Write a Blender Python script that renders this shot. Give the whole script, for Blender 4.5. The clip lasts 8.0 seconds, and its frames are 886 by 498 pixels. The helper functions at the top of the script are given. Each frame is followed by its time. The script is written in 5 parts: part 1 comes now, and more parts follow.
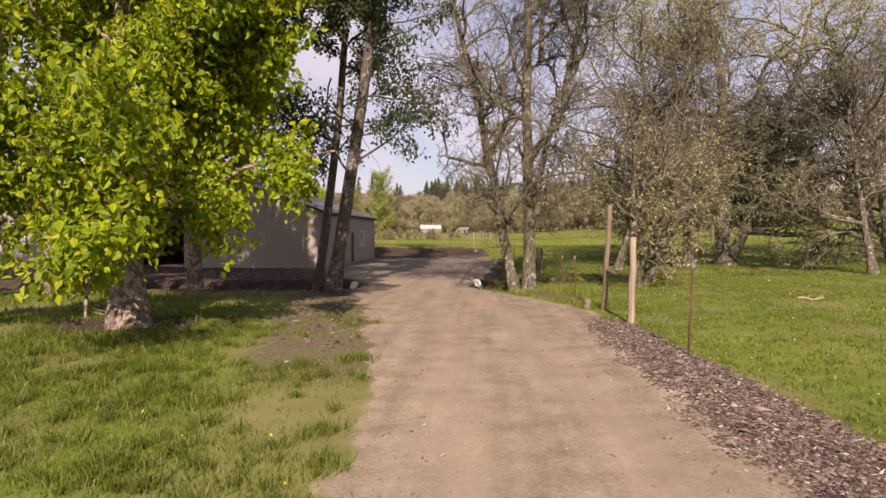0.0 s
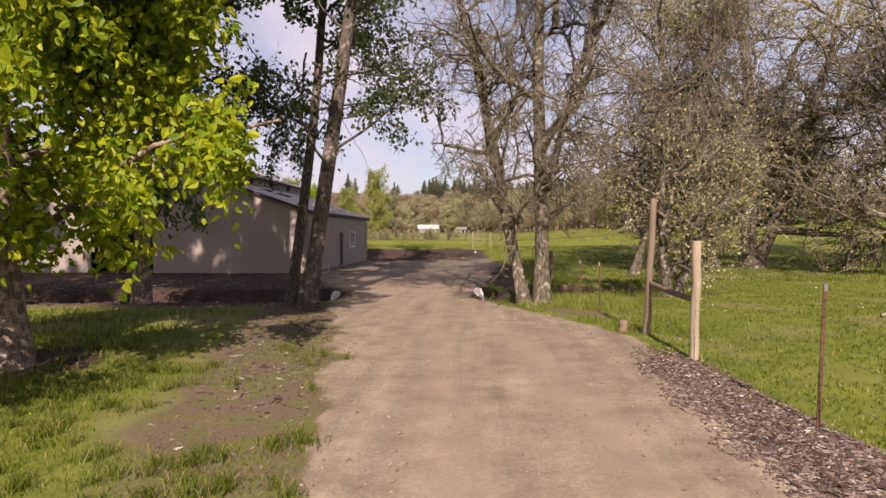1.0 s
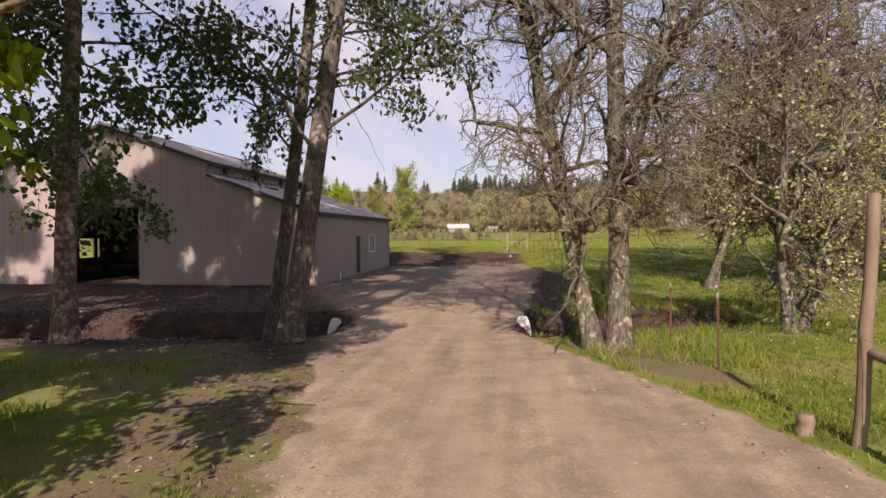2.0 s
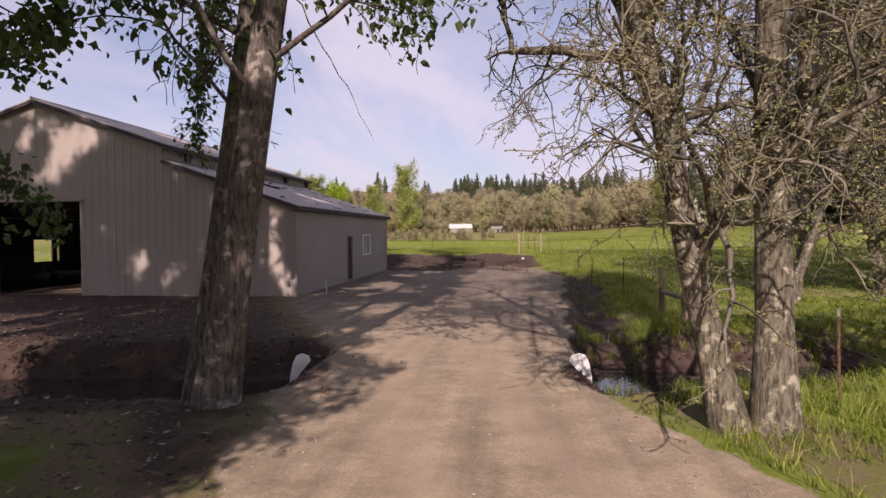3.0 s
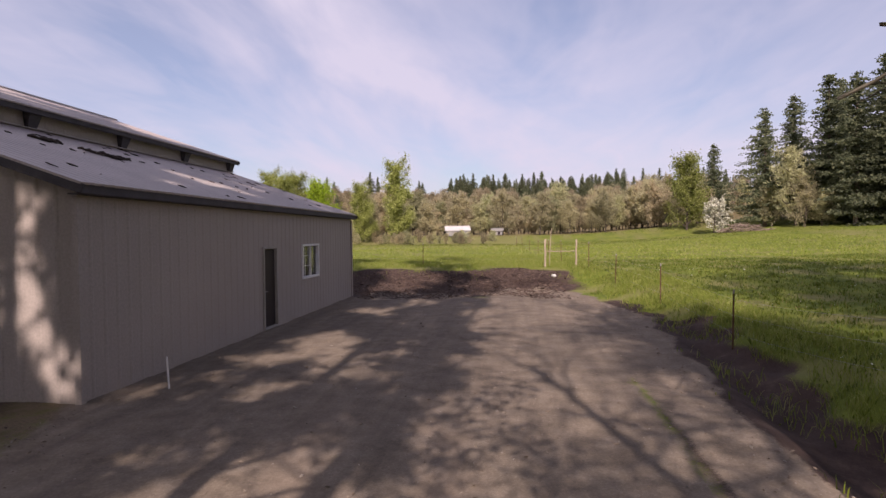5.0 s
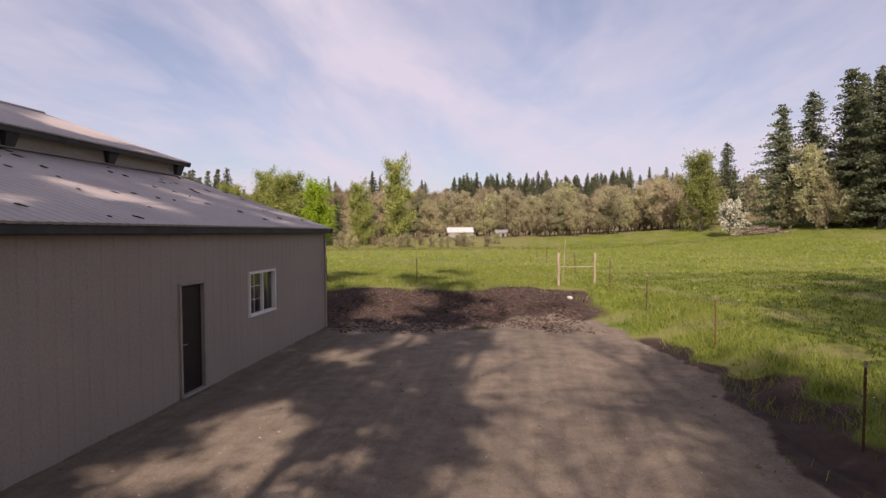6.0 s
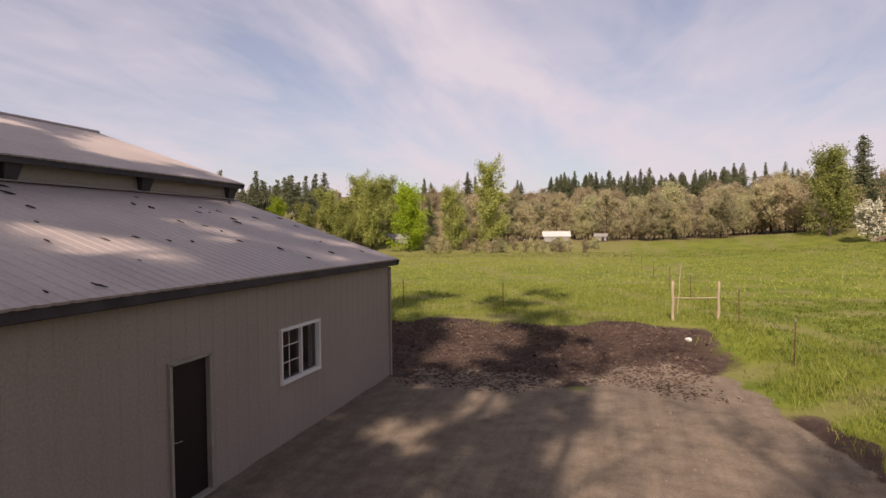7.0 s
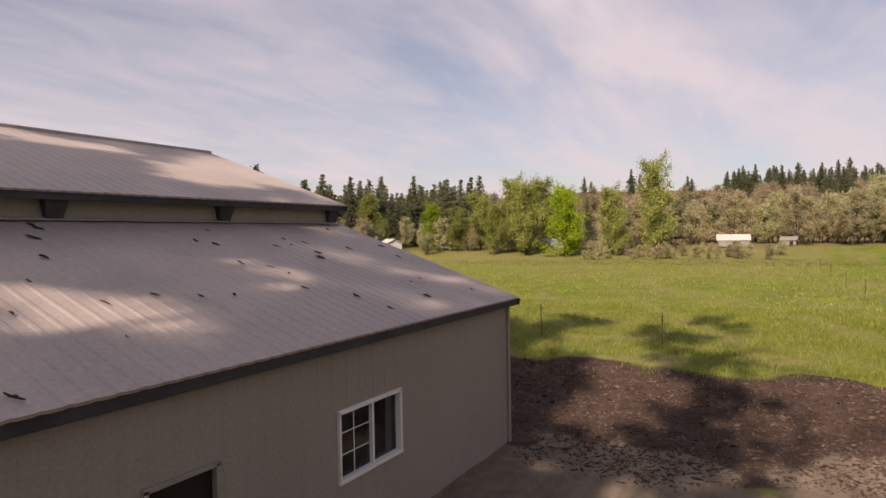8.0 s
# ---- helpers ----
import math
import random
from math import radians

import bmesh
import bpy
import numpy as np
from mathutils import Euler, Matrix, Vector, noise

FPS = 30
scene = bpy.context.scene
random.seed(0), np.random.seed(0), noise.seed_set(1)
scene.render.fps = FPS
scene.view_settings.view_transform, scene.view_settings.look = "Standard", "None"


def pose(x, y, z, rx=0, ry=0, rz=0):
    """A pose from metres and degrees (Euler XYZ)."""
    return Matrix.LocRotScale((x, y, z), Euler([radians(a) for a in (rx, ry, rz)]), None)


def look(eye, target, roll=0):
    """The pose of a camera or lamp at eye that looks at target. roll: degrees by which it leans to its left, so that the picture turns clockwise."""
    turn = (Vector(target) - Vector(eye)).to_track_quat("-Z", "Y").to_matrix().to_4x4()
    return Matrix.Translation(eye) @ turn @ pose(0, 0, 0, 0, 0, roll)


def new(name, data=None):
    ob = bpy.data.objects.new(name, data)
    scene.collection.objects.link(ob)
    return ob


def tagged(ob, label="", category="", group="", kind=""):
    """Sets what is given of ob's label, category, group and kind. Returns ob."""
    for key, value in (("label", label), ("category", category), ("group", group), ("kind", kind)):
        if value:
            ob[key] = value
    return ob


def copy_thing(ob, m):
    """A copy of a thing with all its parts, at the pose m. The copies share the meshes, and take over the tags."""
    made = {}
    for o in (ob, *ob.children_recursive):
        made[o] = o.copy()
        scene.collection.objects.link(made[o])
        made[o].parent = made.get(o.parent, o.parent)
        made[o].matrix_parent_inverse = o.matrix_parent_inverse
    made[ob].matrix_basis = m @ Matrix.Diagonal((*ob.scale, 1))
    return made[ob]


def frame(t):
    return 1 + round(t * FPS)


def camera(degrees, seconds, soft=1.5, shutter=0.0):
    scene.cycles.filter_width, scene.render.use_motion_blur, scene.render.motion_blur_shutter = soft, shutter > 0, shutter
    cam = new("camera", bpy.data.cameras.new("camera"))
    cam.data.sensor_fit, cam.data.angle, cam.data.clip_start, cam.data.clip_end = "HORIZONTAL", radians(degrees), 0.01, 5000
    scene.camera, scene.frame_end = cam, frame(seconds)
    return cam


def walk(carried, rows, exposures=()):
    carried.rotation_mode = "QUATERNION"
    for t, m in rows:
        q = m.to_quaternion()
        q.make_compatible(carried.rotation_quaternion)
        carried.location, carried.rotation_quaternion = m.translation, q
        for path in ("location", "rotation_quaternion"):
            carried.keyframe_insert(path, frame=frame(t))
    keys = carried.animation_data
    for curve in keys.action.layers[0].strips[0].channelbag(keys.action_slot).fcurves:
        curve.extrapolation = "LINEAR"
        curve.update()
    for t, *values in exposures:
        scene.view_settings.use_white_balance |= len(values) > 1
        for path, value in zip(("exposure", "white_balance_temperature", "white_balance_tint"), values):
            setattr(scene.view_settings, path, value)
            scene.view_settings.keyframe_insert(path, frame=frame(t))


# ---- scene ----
cam = camera(71.9, 8.0)
PATH = [
    (0, (8.836, -33.543, 1.945), (8.702, -31.548, 1.895), 0.1),
    (0.5, (8.718, -32.083, 1.971), (8.584, -30.089, 1.918), -0.1),
    (1, (8.694, -30.248, 1.998), (8.566, -28.253, 1.947), -0.1),
    (1.5, (8.677, -27.816, 2.135), (8.531, -25.822, 2.084), -0.4),
    (2, (8.33, -25.343, 2.269), (8.103, -23.357, 2.213), -0.3),
    (3.5, (7.235, -17.871, 2.176), (7.006, -15.885, 2.123), -0.5),
    (4, (6.927, -14.734, 2.333), (6.707, -12.747, 2.28), -0.9),
    (4.5, (6.423, -11.291, 2.357), (6.203, -9.303, 2.307), -0.7),
    (5.8, (5.99, -4.418, 2.707), (5.783, -2.431, 2.66), -0.65),
    (6, (5.976, -3.801, 2.97), (5.75, -1.815, 2.918), -0.6),
    (6.5, (5.906, -2.125, 3.45), (5.566, -0.154, 3.396), -0.4),
    (7, (5.862, -0.444, 3.847), (5.328, 1.483, 3.796), -0.7),
    (7.5, (5.788, 1.248, 4.299), (5.01, 3.09, 4.244), -0.9),
    (8, (5.573, 2.947, 4.544), (4.561, 4.672, 4.501), -1.0),
]
walk(cam, [(t, look(eye, target, roll)) for t, eye, target, roll in PATH], [(0.0, 0.68, 6820, 26), (2.0, 0.64, 6600, 27), (3.5, 0.58, 6350, 30), (4.5, 0.57, 6300, 29), (6.0, 0.56, 6600, 26), (8.0, 0.53, 7350, 23.5)])

# ---- world, sun ----
SUN_ELEV, SUN_SIDE = 36.0, 3.0     # degrees over the horizon; degrees towards +x from straight behind (-y)
world = bpy.data.worlds.new("sky")
scene.world = world
world.use_nodes = True
wn, wl = world.node_tree.nodes, world.node_tree.links
wn.clear()
w_out = wn.new("ShaderNodeOutputWorld")
w_bg = wn.new("ShaderNodeBackground")
w_bg.inputs["Strength"].default_value = 0.072
sky = wn.new("ShaderNodeTexSky")
sky.sky_type = "NISHITA"
sky.sun_disc = False
sky.sun_elevation = radians(SUN_ELEV)
sky.sun_rotation = radians(180.0 - SUN_SIDE)
sky.air_density, sky.dust_density, sky.ozone_density = 1.0, 1.2, 1.4
w_tc = wn.new("ShaderNodeTexCoord")
w_sep = wn.new("ShaderNodeSeparateXYZ")
wl.new(w_tc.outputs["Generated"], w_sep.inputs[0])
# thin high cloud lies in a flat layer: direction / (height + a little)
w_h = wn.new("ShaderNodeMath"); w_h.operation = "ADD"; w_h.inputs[1].default_value = 0.10
w_ab = wn.new("ShaderNodeMath"); w_ab.operation = "ABSOLUTE"
wl.new(w_sep.outputs["Z"], w_ab.inputs[0]); wl.new(w_ab.outputs[0], w_h.inputs[0])
w_dx = wn.new("ShaderNodeMath"); w_dx.operation = "DIVIDE"
w_dy = wn.new("ShaderNodeMath"); w_dy.operation = "DIVIDE"
wl.new(w_sep.outputs["X"], w_dx.inputs[0]); wl.new(w_h.outputs[0], w_dx.inputs[1])
wl.new(w_sep.outputs["Y"], w_dy.inputs[0]); wl.new(w_h.outputs[0], w_dy.inputs[1])
w_cmb = wn.new("ShaderNodeCombineXYZ")
wl.new(w_dx.outputs[0], w_cmb.inputs[0]); wl.new(w_dy.outputs[0], w_cmb.inputs[1])
w_map = wn.new("ShaderNodeMapping")
w_map.inputs["Rotation"].default_value = (0, 0, radians(14))
w_map.inputs["Scale"].default_value = (0.72, 0.26, 1)
w_map.inputs["Location"].default_value = (2.3, 4.1, 0)
wl.new(w_cmb.outputs[0], w_map.inputs[0])
w_n1 = wn.new("ShaderNodeTexNoise")
w_n1.inputs["Scale"].default_value = 0.85
w_n1.inputs["Detail"].default_value = 6
w_n1.inputs["Roughness"].default_value = 0.52
w_n1.inputs["Distortion"].default_value = 0.7
wl.new(w_map.outputs[0], w_n1.inputs["Vector"])
w_r = wn.new("ShaderNodeValToRGB")
w_r.color_ramp.elements[0].position, w_r.color_ramp.elements[0].color = 0.38, (0.25, 0.25, 0.25, 1)
w_r.color_ramp.elements[1].position, w_r.color_ramp.elements[1].color = 0.60, (0.92, 0.92, 0.92, 1)
w_n2 = wn.new("ShaderNodeTexNoise")
w_n2.inputs["Scale"].default_value = 4.5
w_n2.inputs["Detail"].default_value = 5
w_n2.inputs["Distortion"].default_value = 1.2
wl.new(w_map.outputs[0], w_n2.inputs["Vector"])
w_s = wn.new("ShaderNodeMath"); w_s.operation = "MULTIPLY_ADD"; w_s.inputs[1].default_value = 0.16
w_s2 = wn.new("ShaderNodeMath"); w_s2.operation = "MULTIPLY_ADD"; w_s2.inputs[1].default_value = 0.90; w_s2.inputs[2].default_value = -0.03
wl.new(w_n1.outputs["Fac"], w_s2.inputs[0])
wl.new(w_n2.outputs["Fac"], w_s.inputs[0]); wl.new(w_s2.outputs[0], w_s.inputs[2])
wl.new(w_s.outputs[0], w_r.inputs[0])
w_mix = wn.new("ShaderNodeMixRGB")
w_mix.inputs["Color2"].default_value = (6.7, 6.6, 7.2, 1)
wl.new(w_r.outputs["Color"], w_mix.inputs["Fac"])
wl.new(sky.outputs[0], w_mix.inputs["Color1"])
wl.new(w_mix.outputs[0], w_bg.inputs["Color"])
wl.new(w_bg.outputs[0], w_out.inputs["Surface"])

sun = new("sun", bpy.data.lights.new("sun", "SUN"))
sun.data.energy, sun.data.angle, sun.data.color = 4.6, radians(0.6), (1.0, 0.90, 0.76)
sx, sy = math.sin(radians(SUN_SIDE)), -math.cos(radians(SUN_SIDE))
ce = math.cos(radians(SUN_ELEV))
SUNWAY = Vector((sx * ce, sy * ce, math.sin(radians(SUN_ELEV))))
sun.matrix_world = look(SUNWAY * 60, (0, 0, 0))


# ---- materials ----
def mat(name, rough=0.8, metal=0.0, spec=0.3):
    m = bpy.data.materials.new(name)
    m.use_nodes = True
    b = m.node_tree.nodes["Principled BSDF"]
    b.inputs["Roughness"].default_value = rough
    b.inputs["Metallic"].default_value = metal
    b.inputs["Specular IOR Level"].default_value = spec
    return m, m.node_tree.nodes, m.node_tree.links, b


def noise_node(n, l, scale, detail=4, rough=0.6, vec=None, coord="Object"):
    t = n.new("ShaderNodeTexNoise")
    t.inputs["Scale"].default_value, t.inputs["Detail"].default_value, t.inputs["Roughness"].default_value = scale, detail, rough
    if vec is None:
        vec = n.new("ShaderNodeTexCoord").outputs[coord]
    l.new(vec, t.inputs["Vector"])
    return t


def ramp(n, l, fac, stops):
    r = n.new("ShaderNodeValToRGB")
    e = r.color_ramp.elements
    while len(e) < len(stops):
        e.new(0.5)
    for el, (p, c) in zip(e, stops):
        el.position, el.color = p, (*c, 1) if len(c) == 3 else c
    l.new(fac, r.inputs[0])
    return r


def mixc(n, l, fac, a, b, mode="MIX"):
    m = n.new("ShaderNodeMixRGB")
    m.blend_type = mode
    for sock, v in ((m.inputs["Fac"], fac), (m.inputs["Color1"], a), (m.inputs["Color2"], b)):
        if isinstance(v, (int, float)):
            sock.default_value = v
        elif isinstance(v, tuple):
            sock.default_value = (*v, 1)
        else:
            l.new(v, sock)
    return m.outputs[0]


def bump(n, l, b, height, strength, dist=0.02):
    k = n.new("ShaderNodeBump")
    k.inputs["Strength"].default_value, k.inputs["Distance"].default_value = strength, dist
    l.new(height, k.inputs["Height"])
    l.new(k.outputs[0], b.inputs["Normal"])


def grained(name, c1, c2, scale=6, fine=60, rough=0.85, metal=0.0, spec=0.3, bumps=0.4, stretch=None, dist=0.01):
    """Two-scale mottled material."""
    m, n, l, b = mat(name, rough, metal, spec)
    vec = n.new("ShaderNodeTexCoord").outputs["Object"]
    if stretch:
        mp = n.new("ShaderNodeMapping")
        mp.inputs["Scale"].default_value = stretch
        l.new(vec, mp.inputs[0])
        vec = mp.outputs[0]
    a = noise_node(n, l, scale, 5, 0.6, vec)
    f = noise_node(n, l, fine, 3, 0.6, vec)
    col = mixc(n, l, ramp(n, l, a.outputs["Fac"], [(0.32, (0, 0, 0)), (0.68, (1, 1, 1))]).outputs[0], c1, c2)
    col = mixc(n, l, 0.35, col, ramp(n, l, f.outputs["Fac"], [(0.3, (0.35, 0.35, 0.35)), (0.7, (0.65, 0.65, 0.65))]).outputs[0], "OVERLAY")
    l.new(col, b.inputs["Base Color"])
    if bumps:
        bump(n, l, b, f.outputs["Fac"], bumps, dist)
    return m


def leafy(name, stops, trans=0.35, rough=0.5, spec=0.3, hue=0.0):
    """Leaf material: colour differs leaf by leaf, part of the light shines through."""
    m, n, l, b = mat(name, rough, 0, spec)
    g = n.new("ShaderNodeNewGeometry")
    oi = n.new("ShaderNodeObjectInfo")
    r = ramp(n, l, g.outputs["Random Per Island"], stops)
    hsv = n.new("ShaderNodeHueSaturation")
    mr = n.new("ShaderNodeMapRange")
    mr.inputs["To Min"].default_value, mr.inputs["To Max"].default_value = 0.75, 1.25
    l.new(oi.outputs["Random"], mr.inputs["Value"])
    l.new(mr.outputs[0], hsv.inputs["Value"])
    if hue:
        # some trees browner, some greener
        wn_ = n.new("ShaderNodeTexWhiteNoise")
        wn_.noise_dimensions = "1D"
        l.new(oi.outputs["Random"], wn_.inputs["W"])
        hr = n.new("ShaderNodeMapRange")
        hr.inputs["To Min"].default_value, hr.inputs["To Max"].default_value = 0.5 - hue, 0.5 + hue
        l.new(wn_.outputs["Value"], hr.inputs["Value"])
        l.new(hr.outputs[0], hsv.inputs["Hue"])
    l.new(r.outputs[0], hsv.inputs["Color"])
    l.new(hsv.outputs[0], b.inputs["Base Color"])
    t = n.new("ShaderNodeBsdfTranslucent")
    l.new(hsv.outputs[0], t.inputs["Color"])
    mx = n.new("ShaderNodeMixShader")
    mx.inputs[0].default_value = trans
    l.new(b.outputs[0], mx.inputs[1])
    l.new(t.outputs[0], mx.inputs[2])
    l.new(mx.outputs[0], n["Material Output"].inputs["Surface"])
    return m


def ground_material():
    m, n, l, b = mat("soil_gravel_and_turf", 0.95, 0, 0.15)
    vec = n.new("ShaderNodeTexCoord").outputs["Object"]

    def attr(k):
        a = n.new("ShaderNodeAttribute")
        a.attribute_name = k
        return a.outputs["Fac"]
    big = noise_node(n, l, 0.35, 5, 0.6, vec)
    mid = noise_node(n, l, 2.2, 6, 0.65, vec)
    fine = noise_node(n, l, 30, 5, 0.7, vec)
    grit = n.new("ShaderNodeTexVoronoi")
    grit.inputs["Scale"].default_value = 42
    l.new(vec, grit.inputs["Vector"])
    turf = ramp(n, l, mid.outputs["Fac"], [(0.30, (0.062, 0.080, 0.014)), (0.52, (0.110, 0.145, 0.018)), (0.72, (0.170, 0.180, 0.040))]).outputs[0]
    turf = mixc(n, l, ramp(n, l, big.outputs["Fac"], [(0.42, (0, 0, 0)), (0.66, (1, 1, 1))]).outputs[0], turf, (0.160, 0.185, 0.028))
    dry = mixc(n, l, mid.outputs["Fac"], (0.125, 0.125, 0.036), (0.235, 0.215, 0.088))
    turf = mixc(n, l, attr("dry"), turf, dry)
    grav = ramp(n, l, mid.outputs["Fac"], [(0.28, (0.190, 0.148, 0.102)), (0.5, (0.265, 0.209, 0.147)), (0.75, (0.330, 0.268, 0.195))]).outputs[0]
    stones = ramp(n, l, grit.outputs["Color"], [(0.0, (0.36, 0.36, 0.36)), (0.6, (0.52, 0.52, 0.52)), (1.0, (0.70, 0.70, 0.70))]).outputs[0]
    grav = mixc(n, l, 0.55, grav, stones, "OVERLAY")
    mp = n.new("ShaderNodeMapping")
    mp.inputs["Scale"].default_value = (2.6, 0.16, 1)
    l.new(vec, mp.inputs[0])
    streak = noise_node(n, l, 1.0, 5, 0.6, mp.outputs[0])
    grav = mixc(n, l, 0.75, grav, ramp(n, l, streak.outputs["Fac"], [(0.3, (0.36, 0.36, 0.37)), (0.7, (0.62, 0.62, 0.60))]).outputs[0], "OVERLAY")
    grav = mixc(n, l, attr("track"), grav, mixc(n, l, 0.5, grav, (0.30, 0.225, 0.160)))
    # yard gravel is greyer, and darkened further in place of missing tree shade
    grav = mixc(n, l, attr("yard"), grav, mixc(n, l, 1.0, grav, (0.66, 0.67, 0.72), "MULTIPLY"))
    dirt = ramp(n, l, mid.outputs["Fac"], [(0.3, (0.034, 0.022, 0.018)), (0.6, (0.070, 0.047, 0.037)), (0.8, (0.125, 0.090, 0.068))]).outputs[0]
    dirt = mixc(n, l, 0.4, dirt, ramp(n, l, fine.outputs["Fac"], [(0.3, (0.25, 0.25, 0.25)), (0.7, (0.75, 0.75, 0.75))]).outputs[0], "OVERLAY")
    # broken edges between the zones
    def edge(k, amount=0.55):
        a = n.new("ShaderNodeMath"); a.operation = "MULTIPLY_ADD"
        l.new(fine.outputs["Fac"], a.inputs[0]); a.inputs[1].default_value = amount
        c = n.new("ShaderNodeMath"); c.operation = "MULTIPLY_ADD"
        l.new(mid.outputs["Fac"], c.inputs[0]); c.inputs[1].default_value = amount
        l.new(attr(k), a.inputs[2]); l.new(a.outputs[0], c.inputs[2])
        r = n.new("ShaderNodeMapRange")
        r.inputs["From Min"].default_value, r.inputs["From Max"].default_value = 0.42 + amount, 0.60 + amount
        l.new(c.outputs[0], r.inputs["Value"])
        return r.outputs[0]
    turf = mixc(n, l, attr("wood"), turf, mixc(n, l, mid.outputs["Fac"], (0.11, 0.085, 0.040), (0.20, 0.16, 0.075)))
    worn = ramp(n, l, fine.outputs["Fac"], [(0.3, (0.075, 0.055, 0.035)), (0.5, (0.140, 0.107, 0.066)), (0.72, (0.215, 0.170, 0.108))]).outputs[0]
    worn = mixc(n, l, ramp(n, l, mid.outputs["Fac"], [(0.45, (0, 0, 0)), (0.6, (0.7, 0.7, 0.7))]).outputs[0], worn, (0.12, 0.135, 0.03))
    turf = mixc(n, l, edge("worn", 0.7), turf, worn)
    col = mixc(n, l, edge("dirt"), turf, dirt)
    col = mixc(n, l, edge("gravel", 0.4), col, grav)
    l.new(col, b.inputs["Base Color"])
    add = n.new("ShaderNodeMath"); add.operation = "ADD"
    l.new(fine.outputs["Fac"], add.inputs[0]); l.new(mid.outputs["Fac"], add.inputs[1])
    bump(n, l, b, add.outputs[0], 0.45, 0.022)
    return m


def bark(name, dark, pale, scale, blotch=0.5):
    m, n, l, b = mat(name, 0.9, 0, 0.2)
    vec = n.new("ShaderNodeTexCoord").outputs["Object"]
    mp = n.new("ShaderNodeMapping")
    mp.inputs["Scale"].default_value = (1, 1, 0.22)
    l.new(vec, mp.inputs[0])
    rid = noise_node(n, l, scale * 4, 4, 0.7, mp.outputs[0])
    blo = noise_node(n, l, scale, 5, 0.6, vec)
    c = ramp(n, l, rid.outputs["Fac"], [(0.35, dark), (0.65, tuple(0.5 * (p + d) for p, d in zip(pale, dark)))]).outputs[0]
    c = mixc(n, l, ramp(n, l, blo.outputs["Fac"], [(blotch, (0, 0, 0)), (blotch + 0.09, (1, 1, 1))]).outputs[0], c, pale)
    l.new(c, b.inputs["Base Color"])
    bump(n, l, b, rid.outputs["Fac"], 0.9, 0.04)
    return m


M_GROUND = ground_material()
M_BARK_GREY = bark("grey_bark_with_pale_lichen", (0.045, 0.034, 0.028), (0.30, 0.26, 0.22), 5, 0.56)
M_BARK_OAK = bark("mossy_lichen_bark", (0.040, 0.030, 0.020), (0.33, 0.30, 0.22), 6, 0.55)
M_BARK_ROUGH = bark("furrowed_brown_bark", (0.070, 0.050, 0.040), (0.36, 0.28, 0.22), 7, 0.48)
M_TWIG = grained("lichen_covered_twigs", (0.060, 0.050, 0.041), (0.235, 0.210, 0.150), 1.5, 40, 0.9, bumps=0)
M_TWIG_DARK = grained("dark_bare_twigs", (0.035, 0.027, 0.024), (0.085, 0.065, 0.050), 3, 40, 0.9, bumps=0)
M_BUD = leafy("olive_buds_and_lichen", [(0.0, (0.18, 0.17, 0.06)), (0.5, (0.31, 0.29, 0.11)), (1.0, (0.48, 0.45, 0.24))], 0.35, 0.8)
M_LEAF = leafy("bright_spring_leaves", [(0.0, (0.10, 0.17, 0.008)), (0.45, (0.20, 0.27, 0.010)), (0.8, (0.31, 0.35, 0.010)), (1.0, (0.38, 0.43, 0.02))], 0.45, 0.5, 0.25)
M_LEAF_DARK = leafy("dark_green_leaves", [(0.0, (0.050, 0.080, 0.022)), (0.6, (0.090, 0.140, 0.036)), (1.0, (0.14, 0.19, 0.055))], 0.5, 0.4, 0.4)
M_LEAF_FAR = leafy("pale_spring_foliage", [(0.0, (0.17, 0.20, 0.04)), (0.6, (0.27, 0.30, 0.07)), (1.0, (0.38, 0.40, 0.14))], 0.4, 0.6)
M_LEAF_LIME = leafy("lime_spring_foliage", [(0.0, (0.17, 0.26, 0.012)), (1.0, (0.34, 0.44, 0.03))], 0.45, 0.6)
M_THICKET = leafy("budding_brown_thicket", [(0.0, (0.42, 0.39, 0.23)), (0.6, (0.50, 0.465, 0.275)), (1.0, (0.58, 0.545, 0.35))], 0.55, 0.85, hue=0.03)
M_NEEDLE = leafy("conifer_needles", [(0.0, (0.085, 0.105, 0.060)), (0.6, (0.155, 0.175, 0.098)), (1.0, (0.21, 0.22, 0.12))], 0.5, 0.75)
M_BLOSSOM = leafy("white_blossom", [(0.0, (0.45, 0.45, 0.30)), (1.0, (0.80, 0.78, 0.66))], 0.3, 0.7)
M_GRASS = leafy("grass_blades", [(0.0, (0.075, 0.110, 0.012)), (0.5, (0.140, 0.190, 0.018)), (0.88, (0.225, 0.255, 0.036)), (1.0, (0.36, 0.31, 0.14))], 0.45, 0.5)
M_STRAW = leafy("tall_pale_grass", [(0.0, (0.13, 0.18, 0.020)), (0.6, (0.20, 0.24, 0.035)), (1.0, (0.32, 0.31, 0.10))], 0.4, 0.6)
M_CHIP = leafy("bark_mulch_chips", [(0.0, (0.045, 0.030, 0.026)), (0.6, (0.12, 0.085, 0.068)), (0.93, (0.21, 0.16, 0.125)), (1.0, (0.42, 0.37, 0.32))], 0.0, 0.9)
M_SOIL = leafy("dark_soil_lumps", [(0.0, (0.040, 0.026, 0.020)), (0.7, (0.085, 0.056, 0.042)), (1.0, (0.15, 0.11, 0.085))], 0.0, 0.95)
M_FLOWER = leafy("yellow_petals", [(0.0, (0.75, 0.55, 0.02)), (1.0, (0.85, 0.70, 0.05))], 0.2, 0.6)
